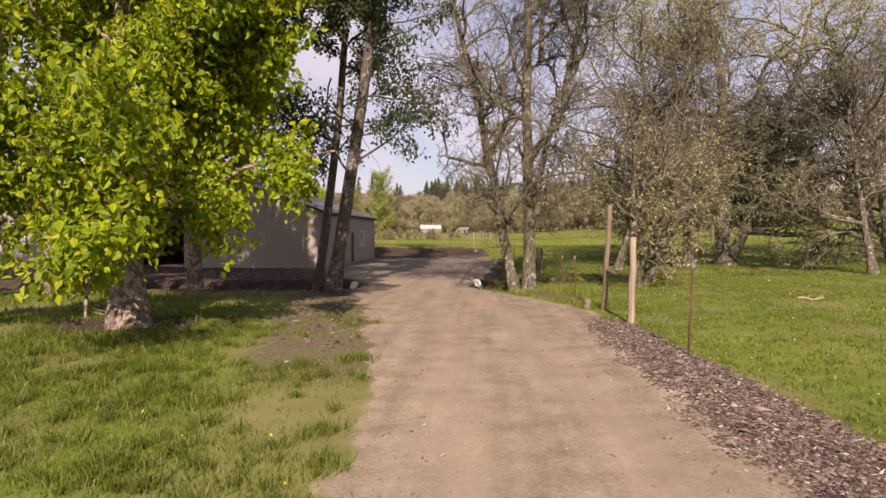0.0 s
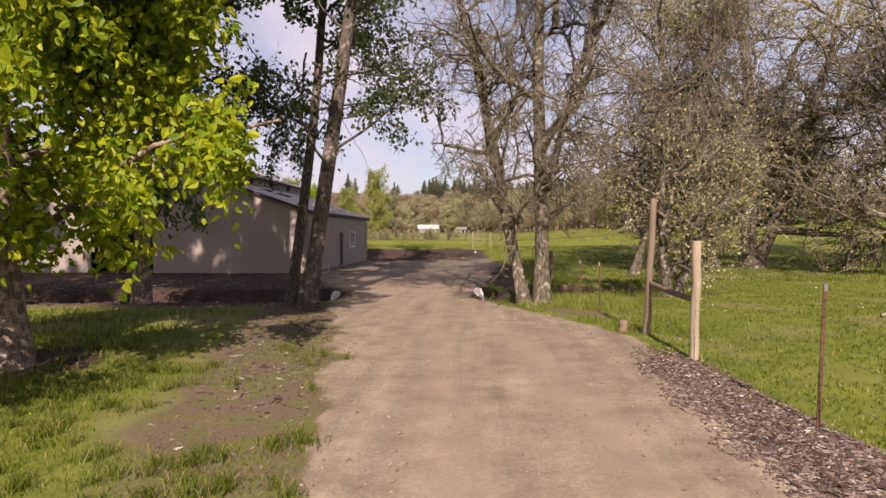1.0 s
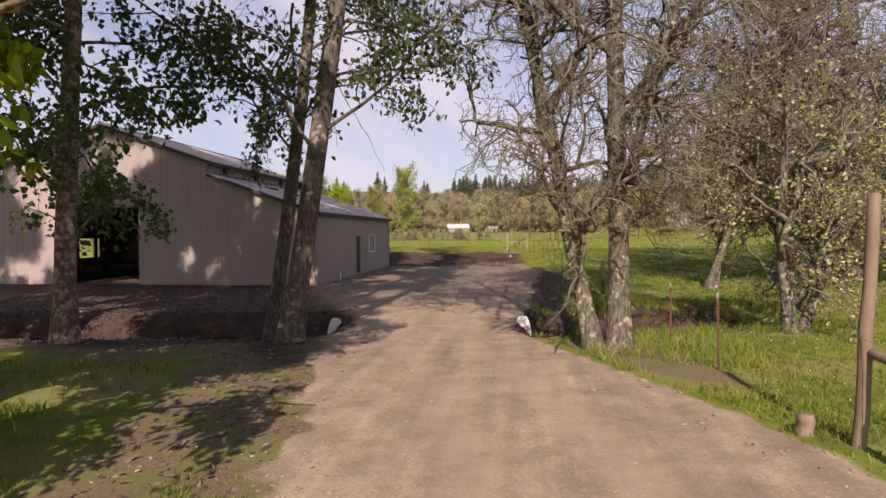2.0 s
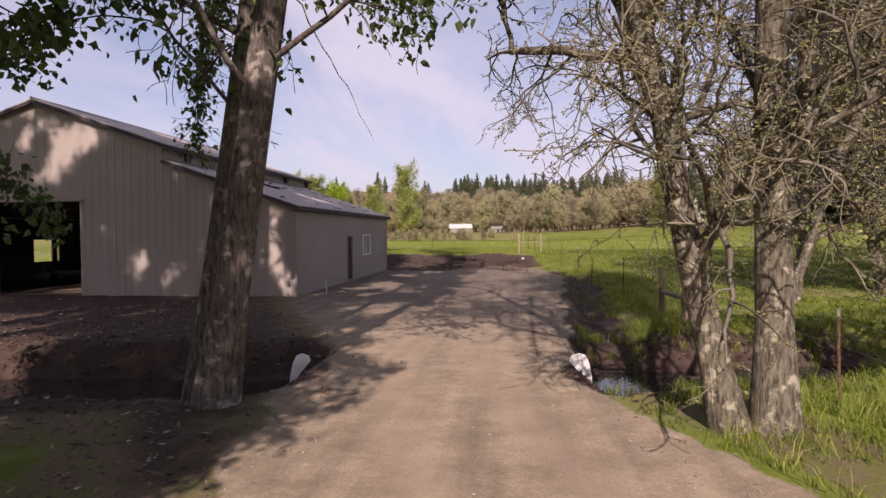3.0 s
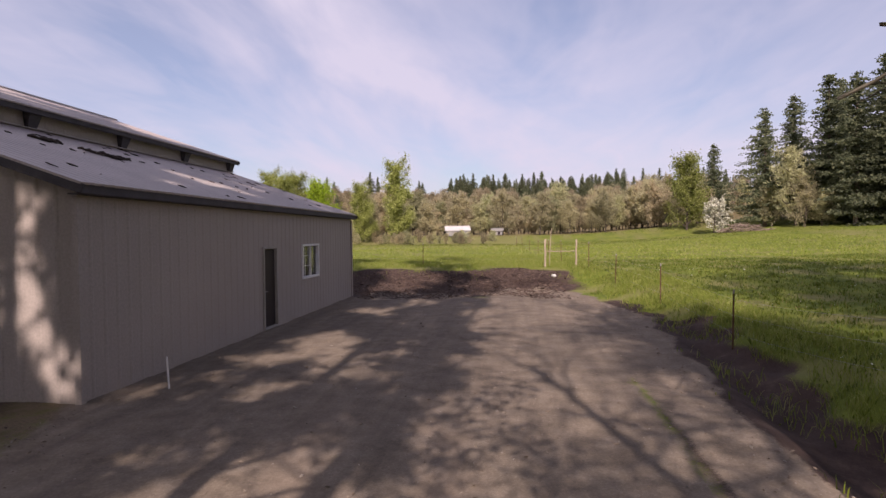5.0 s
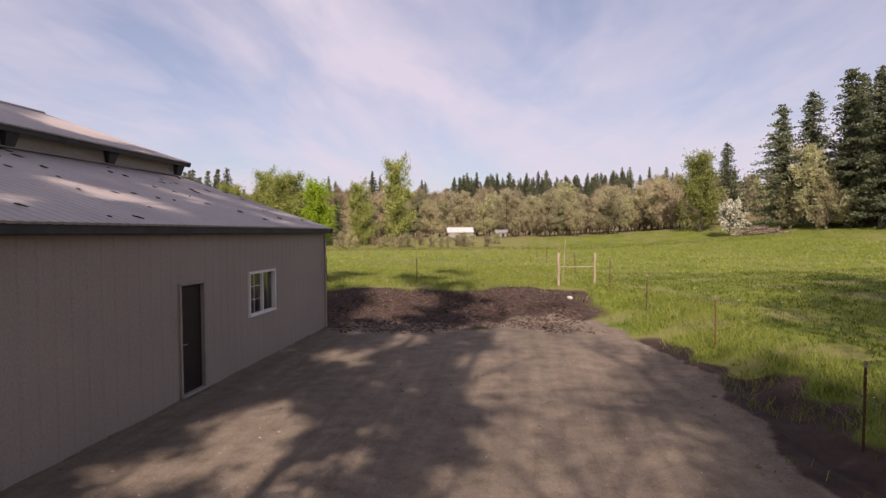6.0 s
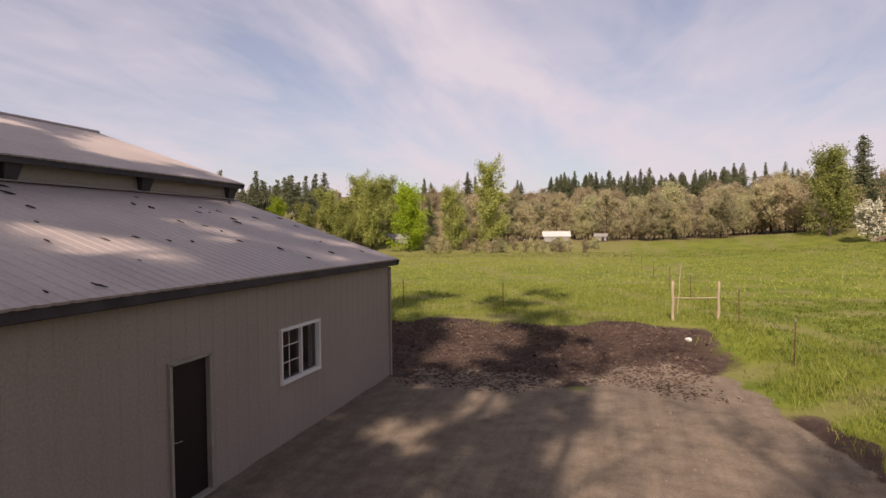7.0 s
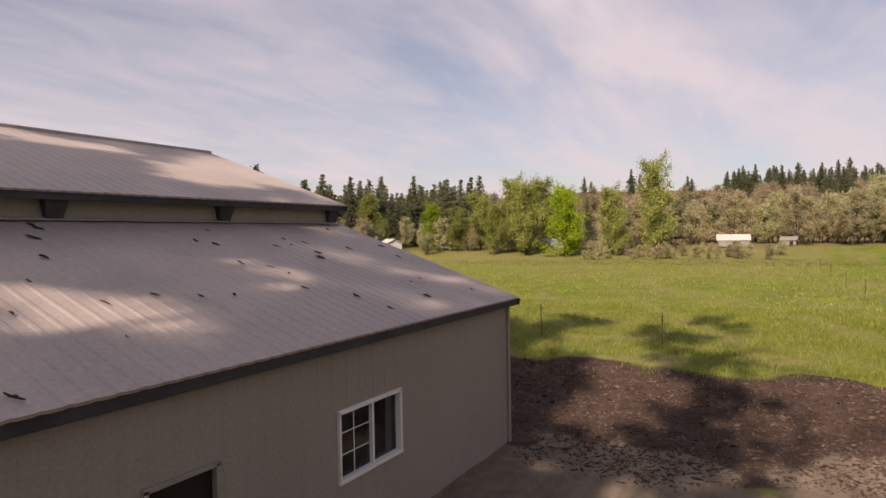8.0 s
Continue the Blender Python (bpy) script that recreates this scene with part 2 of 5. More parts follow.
M_DAISY = leafy("white_petals", [(0.0, (0.70, 0.70, 0.66)), (1.0, (0.85, 0.85, 0.80))], 0.2, 0.6)
M_STONE = leafy("loose_stones", [(0.0, (0.16, 0.12, 0.09)), (0.7, (0.24, 0.19, 0.14)), (1.0, (0.34, 0.29, 0.235))], 0.0, 0.9)
M_POST = grained("weathered_round_post", (0.25, 0.20, 0.135), (0.36, 0.30, 0.21), 5, 50, 0.85, stretch=(1, 1, 0.15))
M_POST_OLD = grained("old_grey_brown_post", (0.12, 0.085, 0.055), (0.22, 0.17, 0.12), 5, 50, 0.9, stretch=(1, 1, 0.15))
M_RUST = grained("rusty_steel", (0.085, 0.045, 0.030), (0.16, 0.085, 0.050), 12, 90, 0.8, 0.3)
M_WIRE = grained("galvanised_wire", (0.25, 0.24, 0.23), (0.36, 0.35, 0.34), 12, 60, 0.5, 0.8, bumps=0)
M_WHITE = grained("white_plastic_pipe", (0.72, 0.70, 0.66), (0.82, 0.80, 0.77), 4, 40, 0.45, bumps=0.05)
M_WALL = grained("tan_painted_ribbed_steel", (0.300, 0.255, 0.222), (0.330, 0.282, 0.245), 0.5, 25, 0.6, 0.0, 0.3, 0.03)
M_ROOF = grained("grey_ribbed_steel_roofing", (0.335, 0.285, 0.262), (0.41, 0.35, 0.322), 0.6, 18, 0.5, 0.1, 0.5, 0.05)
M_TRIM = grained("dark_grey_fascia", (0.040, 0.034, 0.038), (0.070, 0.062, 0.066), 2, 30, 0.7)
M_DOOR = grained("dark_brown_door", (0.014, 0.008, 0.009), (0.022, 0.013, 0.013), 2, 30, 0.5, bumps=0.05)
M_JAMB = grained("pale_tan_jamb", (0.27, 0.24, 0.20), (0.33, 0.30, 0.26), 3, 30, 0.6)
M_VINYL = grained("white_vinyl", (0.74, 0.72, 0.69), (0.80, 0.78, 0.75), 3, 30, 0.4, bumps=0)
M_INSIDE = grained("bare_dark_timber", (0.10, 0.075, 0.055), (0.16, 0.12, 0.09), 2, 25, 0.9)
M_CURTAIN = grained("grey_curtain", (0.20, 0.19, 0.20), (0.28, 0.27, 0.28), 2, 25, 0.9)
M_TWIGLITTER = grained("dark_dead_wood", (0.025, 0.019, 0.016), (0.06, 0.045, 0.036), 6, 40, 0.9)


def glass_material():
    m, n, l, b = mat("window_glass", 0.03, 0, 0.5)
    b.inputs["Base Color"].default_value = (0.75, 0.8, 0.8, 1)
    b.inputs["Transmission Weight"].default_value = 1.0
    b.inputs["IOR"].default_value = 1.45
    return m


def water_material():
    m, n, l, b = mat("dark_creek_water", 0.05, 0, 0.6)
    b.inputs["Base Color"].default_value = (0.022, 0.022, 0.022, 1)
    w = noise_node(n, l, 3.0, 3, 0.5)
    bump(n, l, b, w.outputs["Fac"], 0.12, 0.03)
    return m


M_GLASS, M_WATER = glass_material(), water_material()


# ---- helpers of this scene ----
def mesh_of(name, verts, faces, material=None, smooth=False):
    """A mesh from an array of vertices and a list of index arrays (n x 3 or n x 4)."""
    me = bpy.data.meshes.new(name)
    verts = np.asarray(verts, dtype=np.float32)
    faces = [np.asarray(f, dtype=np.int32) for f in faces if len(f)]
    me.vertices.add(len(verts))
    me.vertices.foreach_set("co", verts.ravel())
    loops = np.concatenate([f.ravel() for f in faces])
    sizes = np.concatenate([np.full(len(f), f.shape[1], dtype=np.int32) for f in faces])
    starts = np.concatenate([[0], np.cumsum(sizes)[:-1]]).astype(np.int32)
    me.loops.add(len(loops))
    me.loops.foreach_set("vertex_index", loops)
    me.polygons.add(len(sizes))
    me.polygons.foreach_set("loop_start", starts)
    me.update(calc_edges=True)
    me.polygons.foreach_set("use_smooth", np.full(len(sizes), bool(smooth)))
    if material:
        me.materials.append(material)
    return me


def part(name, me, parent, label=""):
    ob = new(name, me)
    ob.parent = parent
    if label:
        ob["label"] = label
    return ob


def thing(name, x=0, y=0, z=0, rz=0, **tags):
    ob = new(name)
    ob.empty_display_size = 0.2
    ob.matrix_basis = pose(x, y, z, 0, 0, rz)
    return tagged(ob, **tags)


def bm_mesh(name, bm, material, smooth=False):
    me = bpy.data.meshes.new(name)
    bm.normal_update()
    bm.to_mesh(me)
    bm.free()
    me.materials.append(material)
    if smooth:
        me.polygons.foreach_set("use_smooth", np.ones(len(me.polygons), dtype=bool))
    return me


def box(name, material, size, at=(0, 0, 0), bevel=0.006, turn=None):
    """A bevelled block centred at a place, as a mesh."""
    bm = bmesh.new()
    bmesh.ops.create_cube(bm, size=1.0)
    bmesh.ops.scale(bm, vec=size, verts=bm.verts)
    if bevel:
        bmesh.ops.bevel(bm, geom=bm.edges[:], offset=min(bevel, min(size) * 0.3), segments=1, affect="EDGES")
    m = Matrix.Translation(at)
    if turn is not None:
        m = m @ turn
    bmesh.ops.transform(bm, matrix=m, verts=bm.verts)
    return bm_mesh(name, bm, material)


def tube_arrays(polys):
    """Vertices and quads of round tapered tubes along polylines (points, radii, sides)."""
    kinds = {}
    for pts, rad, sides in polys:
        kinds.setdefault((len(pts), sides), []).append((pts, rad))
    V, Q, base = [], [], 0
    for (n, sides), group in kinds.items():
        P = np.array([g[0] for g in group], dtype=float)
        r = np.array([g[1] for g in group], dtype=float)
        tan = np.gradient(P, axis=1)
        tan /= np.linalg.norm(tan, axis=2)[..., None] + 1e-9
        flat = np.abs(tan[:, :1, :1]) < 0.8
        ref = np.where(flat, np.array([1.0, 0.13, 0.07]), np.array([0.1, 1.0, 0.2]))
        u = np.cross(tan, np.broadcast_to(ref, tan.shape))
        u /= np.linalg.norm(u, axis=2)[..., None] + 1e-9
        w = np.cross(tan, u)
        a = np.arange(sides) * 2 * np.pi / sides
        ring = P[:, :, None, :] + r[:, :, None, None] * (np.cos(a)[None, None, :, None] * u[:, :, None, :] + np.sin(a)[None, None, :, None] * w[:, :, None, :])
        V.append(ring.reshape(-1, 3))
        i = np.arange(n - 1)[:, None] * sides
        k = np.arange(sides)[None, :]
        k2 = (k + 1) % sides
        q = np.stack([i + k, i + k2, i + sides + k2, i + sides + k], axis=-1).reshape(1, -1, 4)
        q = q + (np.arange(len(group)) * n * sides)[:, None, None] + base
        Q.append(q.reshape(-1, 4))
        base += len(group) * n * sides
    return np.concatenate(V), np.concatenate(Q)


def tubes(name, polys, material, smooth=True):
    v, q = tube_arrays(polys)
    return mesh_of(name, v, [q], material, smooth)


def smooth_step(a, b, v):
    t = np.clip((np.asarray(v, dtype=float) - a) / (b - a), 0, 1)
    return t * t * (3 - 2 * t)


def wave(x, y, k=1.0, seed=0.0):
    """Cheap smooth noise in -1 .. 1 for arrays."""
    return (np.sin(1.7 * k * x + 0.9 * k * y + seed) + np.sin(-1.1 * k * x + 1.9 * k * y + 2.1 * seed + 1) + np.sin(0.6 * k * x - 2.3 * k * y + 3.7 + seed)
            + np.sin(2.9 * k * x + 1.3 * k * y + 1.7 * seed)) / 4.0


# ---- the lie of the land ----
def creek_y(x):
    x = np.asarray(x, dtype=float)
    return np.where(x > 6, -10.2 + 0.12 * (x - 6) + 0.012 * (x - 6) ** 2, -10.4 - 0.10 * (6 - x))


def drive_edges(y):
    """Left and right edge of the gravel at y."""
    left = np.interp(y, [-60, -29, -24.4, -20, -15, -11, -9, -5, -2, 0, 15, 18], [8.4, 7.75, 7.2, 6.1, 4.9, 4.3, 3.9, 1.8, 0.2, -0.4, -0.5, -0.5])
    right = np.interp(y, [-60, -29, -23, -19.5, -17.5, -14, -11, -8, 0, 4, 9, 15, 20], [11.5, 11.1, 11.05, 11.3, 10.6, 9.3, 8.4, 8.7, 9.15, 9.55, 9.9, 9.2, 8.2])
    return left, right


def zone_gravel(x, y):
    l, r = drive_edges(y)
    wob = 0.22 * wave(x, y, 1.1) + 0.10 * wave(x, y, 3.7, 2)
    soft = np.interp(y, [-16, -9], [0.35, 1.3])
    g = smooth_step(-soft, soft, x - l + wob * (1 + soft)) * smooth_step(-0.35, 0.35, r - x + wob)
    end = 15.6 + 1.7 * wave(x, y, 0.45, 1) + 0.7 * wave(x, y, 1.5, 3) + 0.12 * (x - 4)
    rut = np.exp(-((x - np.interp(y, [-12, -8, 0, 6], [8.0, 7.9, 8.1, 8.0])) / 0.20) ** 2) * smooth_step(-12, -9, y) * smooth_step(5, 1, y)
    return g * smooth_step(0.8, -0.8, y - end) * (1 - 0.55 * rut)


def zone_dirt(x, y):
    # dark soil at the far end of the yard, bark mulch by the fence, bare banks at the creek, litter under the left
    # trees with part of their shade put into its dark soil
    far = smooth_step(12.8, 16.0, y + 1.5 * wave(x, y, 0.5) + 0.5 * wave(x, y, 1.7, 2)) * smooth_step(21.6, 20.2, y - 0.05 * x + 0.9 * wave(x, y, 0.7, 3)) * smooth_step(-9, -6, x) * smooth_step(10.0, 7.6, x + 0.9 * wave(x, y, 0.8, 4))
    l, r = drive_edges(y)
    mulch = smooth_step(-0.5, 0.1, x - r + 0.15 * wave(x, y, 2.1, 3)) * smooth_step(0.3, -0.3, x - np.interp(y, [-60, -29, -25, -21, -18.5, -17], [13.2, 12.5, 12.1, 11.75, 11.3, 10.3])) * smooth_step(-19.8, -21.6, y)
    edge = smooth_step(-1.6, -0.6, x - r) * smooth_step(np.where(y < 9, 2.0, 1.0), np.where(y < 9, 1.0, 0.3), x - r + 0.4 * wave(x, y, 1.6, 2)) * smooth_step(-11, -8, y) * smooth_step(15, 12, y)
    bank = smooth_step(3.0, 1.7, np.abs(y - creek_y(x)) + 0.5 * wave(x, y, 0.9) + 0.5 * wave(x, y, 2.6, 3)) * smooth_step(17, 13, x) * smooth_step(-14, -9, x)
    litter = smooth_step(2.0, -1.6, x - l + 0.7 * wave(x, y, 0.9, 4) + 0.35 * wave(x, y, 2.7, 5)) * smooth_step(-18.2, -15.6, y + 1.1 * wave(x, y, 0.5, 2) + 1.3 * np.maximum(x - 4.5, -1.6)) * smooth_step(16, 12, y) * smooth_step(-26, -18, x)
    tree = smooth_step(2.0, 0.7, np.hypot(x - 1.7, y + 21.9) + 0.5 * wave(x, y, 1.0))
    return np.clip(np.maximum.reduce([far, mulch, 0.9 * edge, bank, 0.9 * tree, 0.66 * litter]), 0, 1)


def zone_worn(x, y):
    # trodden brown earth along the drive's edge and in patches of the verge
    l, r = drive_edges(y)
    side = smooth_step(-2.7, -1.1, x - l + 0.35 * wave(x, y, 1.5, 2)) * smooth_step(0.9, 0.3, x - l) * smooth_step(-29, -23.5, y) * smooth_step(-11, -15, y)
    spots = 0.42 * smooth_step(0.15, 0.7, wave(x, y, 1.05, 4)) * smooth_step(9, 7, x) * smooth_step(-14, -19, y)
    bank = smooth_step(0.1, 0.5, x - r) * smooth_step(2.4, 1.4, x - r) * smooth_step(-17.5, -16, y) * smooth_step(-10, -13, y) * 0.7
    litter = 0.95 * smooth_step(1.9, -0.9, x - l + 0.6 * wave(x, y, 1.1, 6) + 0.3 * wave(x, y, 3.1, 7)) * smooth_step(-18.8, -16.2, y + 1.1 * wave(x, y, 0.5, 2) + 1.3 * np.maximum(x - 4.5, -1.6)) * smooth_step(20, 12, y) * smooth_step(-26, -18, x)
    return np.clip(np.maximum.reduce([side, spots, bank, litter]), 0, 1)


def height(x, y):
    x, y = np.asarray(x, dtype=float), np.asarray(y, dtype=float)
    h = 0.13 * smooth_step(-11, -17, y)
    yard = smooth_step(9.2, 11.5, x) + smooth_step(17.5, 22, y)
    yard = np.clip(yard, 0, 1)
    field = 0.25 * smooth_step(-4, 6, y) + 0.45 * smooth_step(10, 22, y)
    field = field + 3.3 * smooth_step(10, 95, x) * smooth_step(5, 100, y) + 0.9 * smooth_step(12, 60, x) * smooth_step(-30, 10, y)
    field = np.where(y < -6, np.maximum(field, 0) * smooth_step(-14, -4, y) + 0.05, field)
    h = h + yard * field
    h = h + 0.14 * wave(x, y, 0.12) * smooth_step(24, 50, np.hypot(x - 5, y + 5))
    # dark soil heaped at the yard's end, a bank of mulch along the fence, the creek's bed
    h = h + 0.13 * smooth_step(14.5, 18.5, y) * smooth_step(22.5, 20, y) * smooth_step(-10, -5, x) * smooth_step(9.5, 7.5, x) * (0.8 + 0.7 * wave(x, y, 1.3) + 0.3 * wave(x, y, 3.1, 2))
    l, r = drive_edges(y)
    h = h - 0.20 * smooth_step(0.3, 2.2, x - r) * smooth_step(-14, -18, y) * smooth_step(14, 12.5, x)
    h = h - (0.30 + 0.08 * wave(x, y, 1.7, 2)) * smooth_step(0.0, 0.7, x - r) * smooth_step(2.0, 1.0, x - r + 0.3 * wave(x, y, 1.6, 2)) * smooth_step(-12, -6, y) * smooth_step(14, 6, y)
    d = np.abs(y - creek_y(x))
    cut = smooth_step(2.5, 0.7, d + 0.25 * wave(x, y, 1.2))
    on_drive = smooth_step(3.4, 4.3, x) * smooth_step(9.3, 8.5, x)
    h = h - 1.05 * cut * (1 - on_drive) * smooth_step(19, 13, x) * smooth_step(-16, -10, x)
    rough = smooth_step(3.2, 1.4, d) * (1 - on_drive) * smooth_step(19, 13, x)
    h = h + rough * (0.09 * wave(x, y, 2.7, 1) + 0.06 * wave(x, y, 5.9, 4))
    # wheel ruts and small unevenness
    c = 0.5 * (l + r)
    rut = np.exp(-((np.abs(x - c) - 0.75) / 0.24) ** 2) * smooth_step(0, -8, y)
    h = h - 0.022 * rut
    h = h + 0.018 * wave(x, y, 2.3) + 0.008 * wave(x, y, 6.1, 1)
    # far hills
    r0 = np.hypot(x - 6, y + 4)
    hill = smooth_step(150, 420, r0) * (24 + 5 * wave(x, y, 0.008))
    h = h + (hill + 1.5 * smooth_step(101, 114, r0)) * smooth_step(-50, 60, y)
    return h


def ground_at(x, y):
    return float(height(np.array([x]), np.array([y]))[0])


def spread(lo, hi, step, far, grow=1.16):
    c = list(np.arange(lo, hi + step * 0.5, step))
    d = step
    left, right = [], []
    v = lo
    while v > -far:
        d *= grow
        v -= d
        left.append(v)
    d, v = step, c[-1]
    while v < far:
        d *= grow
        v += d
        right.append(v)
    return np.array(left[::-1] + c + right)


def build_ground():
    xs, ys = spread(-9, 17, 0.15, 1800), spread(-34.5, 26, 0.15, 1800)
    X, Y = np.meshgrid(xs, ys)
    Z = height(X, Y)
    nx = len(xs)
    verts = np.stack([X.ravel(), Y.ravel(), Z.ravel()], axis=1)
    i = (np.arange(len(ys) - 1)[:, None] * nx + np.arange(nx - 1)[None, :]).ravel()
    quads = np.stack([i, i + 1, i + nx + 1, i + nx], axis=1)
    g, d = zone_gravel(X, Y).ravel(), zone_dirt(X, Y).ravel()
    l, r = drive_edges(Y)
    track = (np.exp(-((np.abs(X - 0.5 * (l + r)) - 0.75) / 0.3) ** 2) * smooth_step(4, -6, Y)).ravel()
    dry = np.clip(0.8 * smooth_step(0.0, 0.6, wave(X, Y, 0.75, 4)) + 0.75 * smooth_step(0.3, -0.2, X - l) * smooth_step(-2.4, -0.6, X - l) * smooth_step(-18, -26, Y)
                  + 0.5 * smooth_step(18, 24, Y) * smooth_step(45, 28, Y) * smooth_step(12, 4, X) + 0.75 * smooth_step(36, 80, Y + 6 * wave(X, Y, 0.12, 2)) * smooth_step(11, 7, X), 0, 1).ravel()
    worn = zone_worn(X, Y).ravel()
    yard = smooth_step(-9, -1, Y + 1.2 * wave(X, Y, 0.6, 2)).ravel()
    wood = smooth_step(108, 125, np.hypot(X - 6, Y + 4)).ravel()
    qg = g[quads].mean(axis=1)
    for name, keep, label, cat in (("ground", qg < 0.5, "green pasture turf with bare dark soil patches", "ground"),
                                   ("road", qg >= 0.5, "packed tan gravel farm drive with wheel tracks", "road")):
        q = quads[keep]
        used = np.unique(q)
        back = np.zeros(len(verts), dtype=np.int32)
        back[used] = np.arange(len(used))
        me = mesh_of(name, verts[used], [back[q]], M_GROUND, True)
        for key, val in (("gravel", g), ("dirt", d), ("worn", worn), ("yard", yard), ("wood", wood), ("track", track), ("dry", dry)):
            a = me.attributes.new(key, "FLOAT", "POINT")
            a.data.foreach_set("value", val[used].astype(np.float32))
        tagged(new(name, me), label, cat, kind="structure")


build_ground()

# creek water, a narrow sheet in the bed
for lo, hi, lab in ((-16.0, 3.75, "still dark creek water under the trees"), (8.75, 19.0, "still dark creek water reflecting the sky")):
    xs = np.linspace(lo, hi, 90)
    yc = creek_y(xs)
    wv = np.concatenate([np.stack([xs, yc - 1.6, np.full(90, -0.62)], 1), np.stack([xs, yc + 1.6, np.full(90, -0.62)], 1)])
    k = np.arange(89)
    tagged(new("water", mesh_of("water", wv, [np.stack([k, k + 1, k + 91, k + 90], 1)], M_WATER)), lab, "water", kind="structure")


# ---- the barn ----
L_WALL, RIDGE_X = 15.14, -9.75
EAVE_Z, UP_SLOPE = 3.165, 0.342
CLER_X = -4.85


def roof_z(x):
    """Underside height of the roofs at x, over the whole width."""
    dx = abs(x - RIDGE_X)
    half = RIDGE_X - CLER_X
    if dx <= -half + 0.001:
        return 7.13 - UP_SLOPE * dx
    return EAVE_Z - 0.02 + UP_SLOPE * (abs(RIDGE_X) + 0.22 - dx)


def ribs(a, b, pitch=0.305, tall=0.010):
    """Breakpoints and rib heights of a ribbed sheet from a to b."""
    s, o = [a], [0.0]
    p = a
    while p < b:
        for ds, h in ((0.20, 0.0), (0.225, tall), (0.265, tall), (0.29, 0.0)):
            if p + ds < b:
                s.append(p + ds)
                o.append(h)
        p += pitch
    s.append(b)
    o.append(0.0)
    return s, o


def ribbed_wall(name, place, spans, a, b, thick=0.09, cuts=()):
    """A ribbed steel wall. place(s, out, z) gives the point; spans(s) the list of (low, high) at s; cuts: extra breakpoints."""
    s, o = ribs(a, b)
    for c in cuts:
        for e in (c - 0.0005, c + 0.0005):
            o.append(0.0)
            s.append(e)
    order = np.argsort(s)
    s, o = [s[k] for k in order], [o[k] for k in order]
    V, Q = [], []
    for k in range(len(s) - 1):
        s0, s1 = s[k], s[k + 1]
        if s1 - s0 < 1e-6:
            continue
        m0, m1 = s0 + (s1 - s0) * 0.01, s1 - (s1 - s0) * 0.01
        for (l0, h0), (l1, h1) in zip(spans(m0), spans(m1)):
            n = len(V)
            V += [place(s0, o[k], l0), place(s1, o[k + 1], l1), place(s1, o[k + 1], h1), place(s0, o[k], h0),
                  place(s0, -thick, l0), place(s1, -thick, l1), place(s1, -thick, h1), place(s0, -thick, h0)]
            Q += [(n, n + 1, n + 2, n + 3), (n + 5, n + 4, n + 7, n + 6), (n + 3, n + 2, n + 6, n + 7), (n + 4, n + 5, n + 1, n), (n + 1, n + 5, n + 6, n + 2), (n + 4, n, n + 3, n + 7)]
    me = mesh_of(name, V, [Q], M_WALL)
    bm = bmesh.new()
    bm.from_mesh(me)
    bmesh.ops.remove_doubles(bm, verts=bm.verts, dist=0.0004)
    bm.to_mesh(me)
    bm.free()
    return me


def ribbed_roof(name, x0, z0, x1, z1, y0, y1, thick=0.035):
    """A sloping ribbed sheet from the eave line (x0, z0) to the top line (x1, z1)."""
    s, o = ribs(y0, y1, 0.23, 0.008)
    nx, nz = z0 - z1, x1 - x0
    ln = math.hypot(nx, nz)
    nx, nz = nx / ln, nz / ln
    if nz < 0:
        nx, nz = -nx, -nz
    V, Q = [], []
    for y, h in zip(s, o):
        for d in (h, h - thick):
            V += [(x0 + nx * d, y, z0 + nz * d), (x1 + nx * d, y, z1 + nz * d)]
    for k in range(len(s) - 1):
        n = 4 * k
        Q += [(n, n + 1, n + 5, n + 4), (n + 2, n + 6, n + 7, n + 3), (n, n + 4, n + 6, n + 2), (n + 1, n + 3, n + 7, n + 5)]
    Q += [(0, 2, 3, 1), (4 * len(s) - 4, 4 * len(s) - 3, 4 * len(s) - 1, 4 * len(s) - 2)]
    return mesh_of(name, V, [Q], M_ROOF)


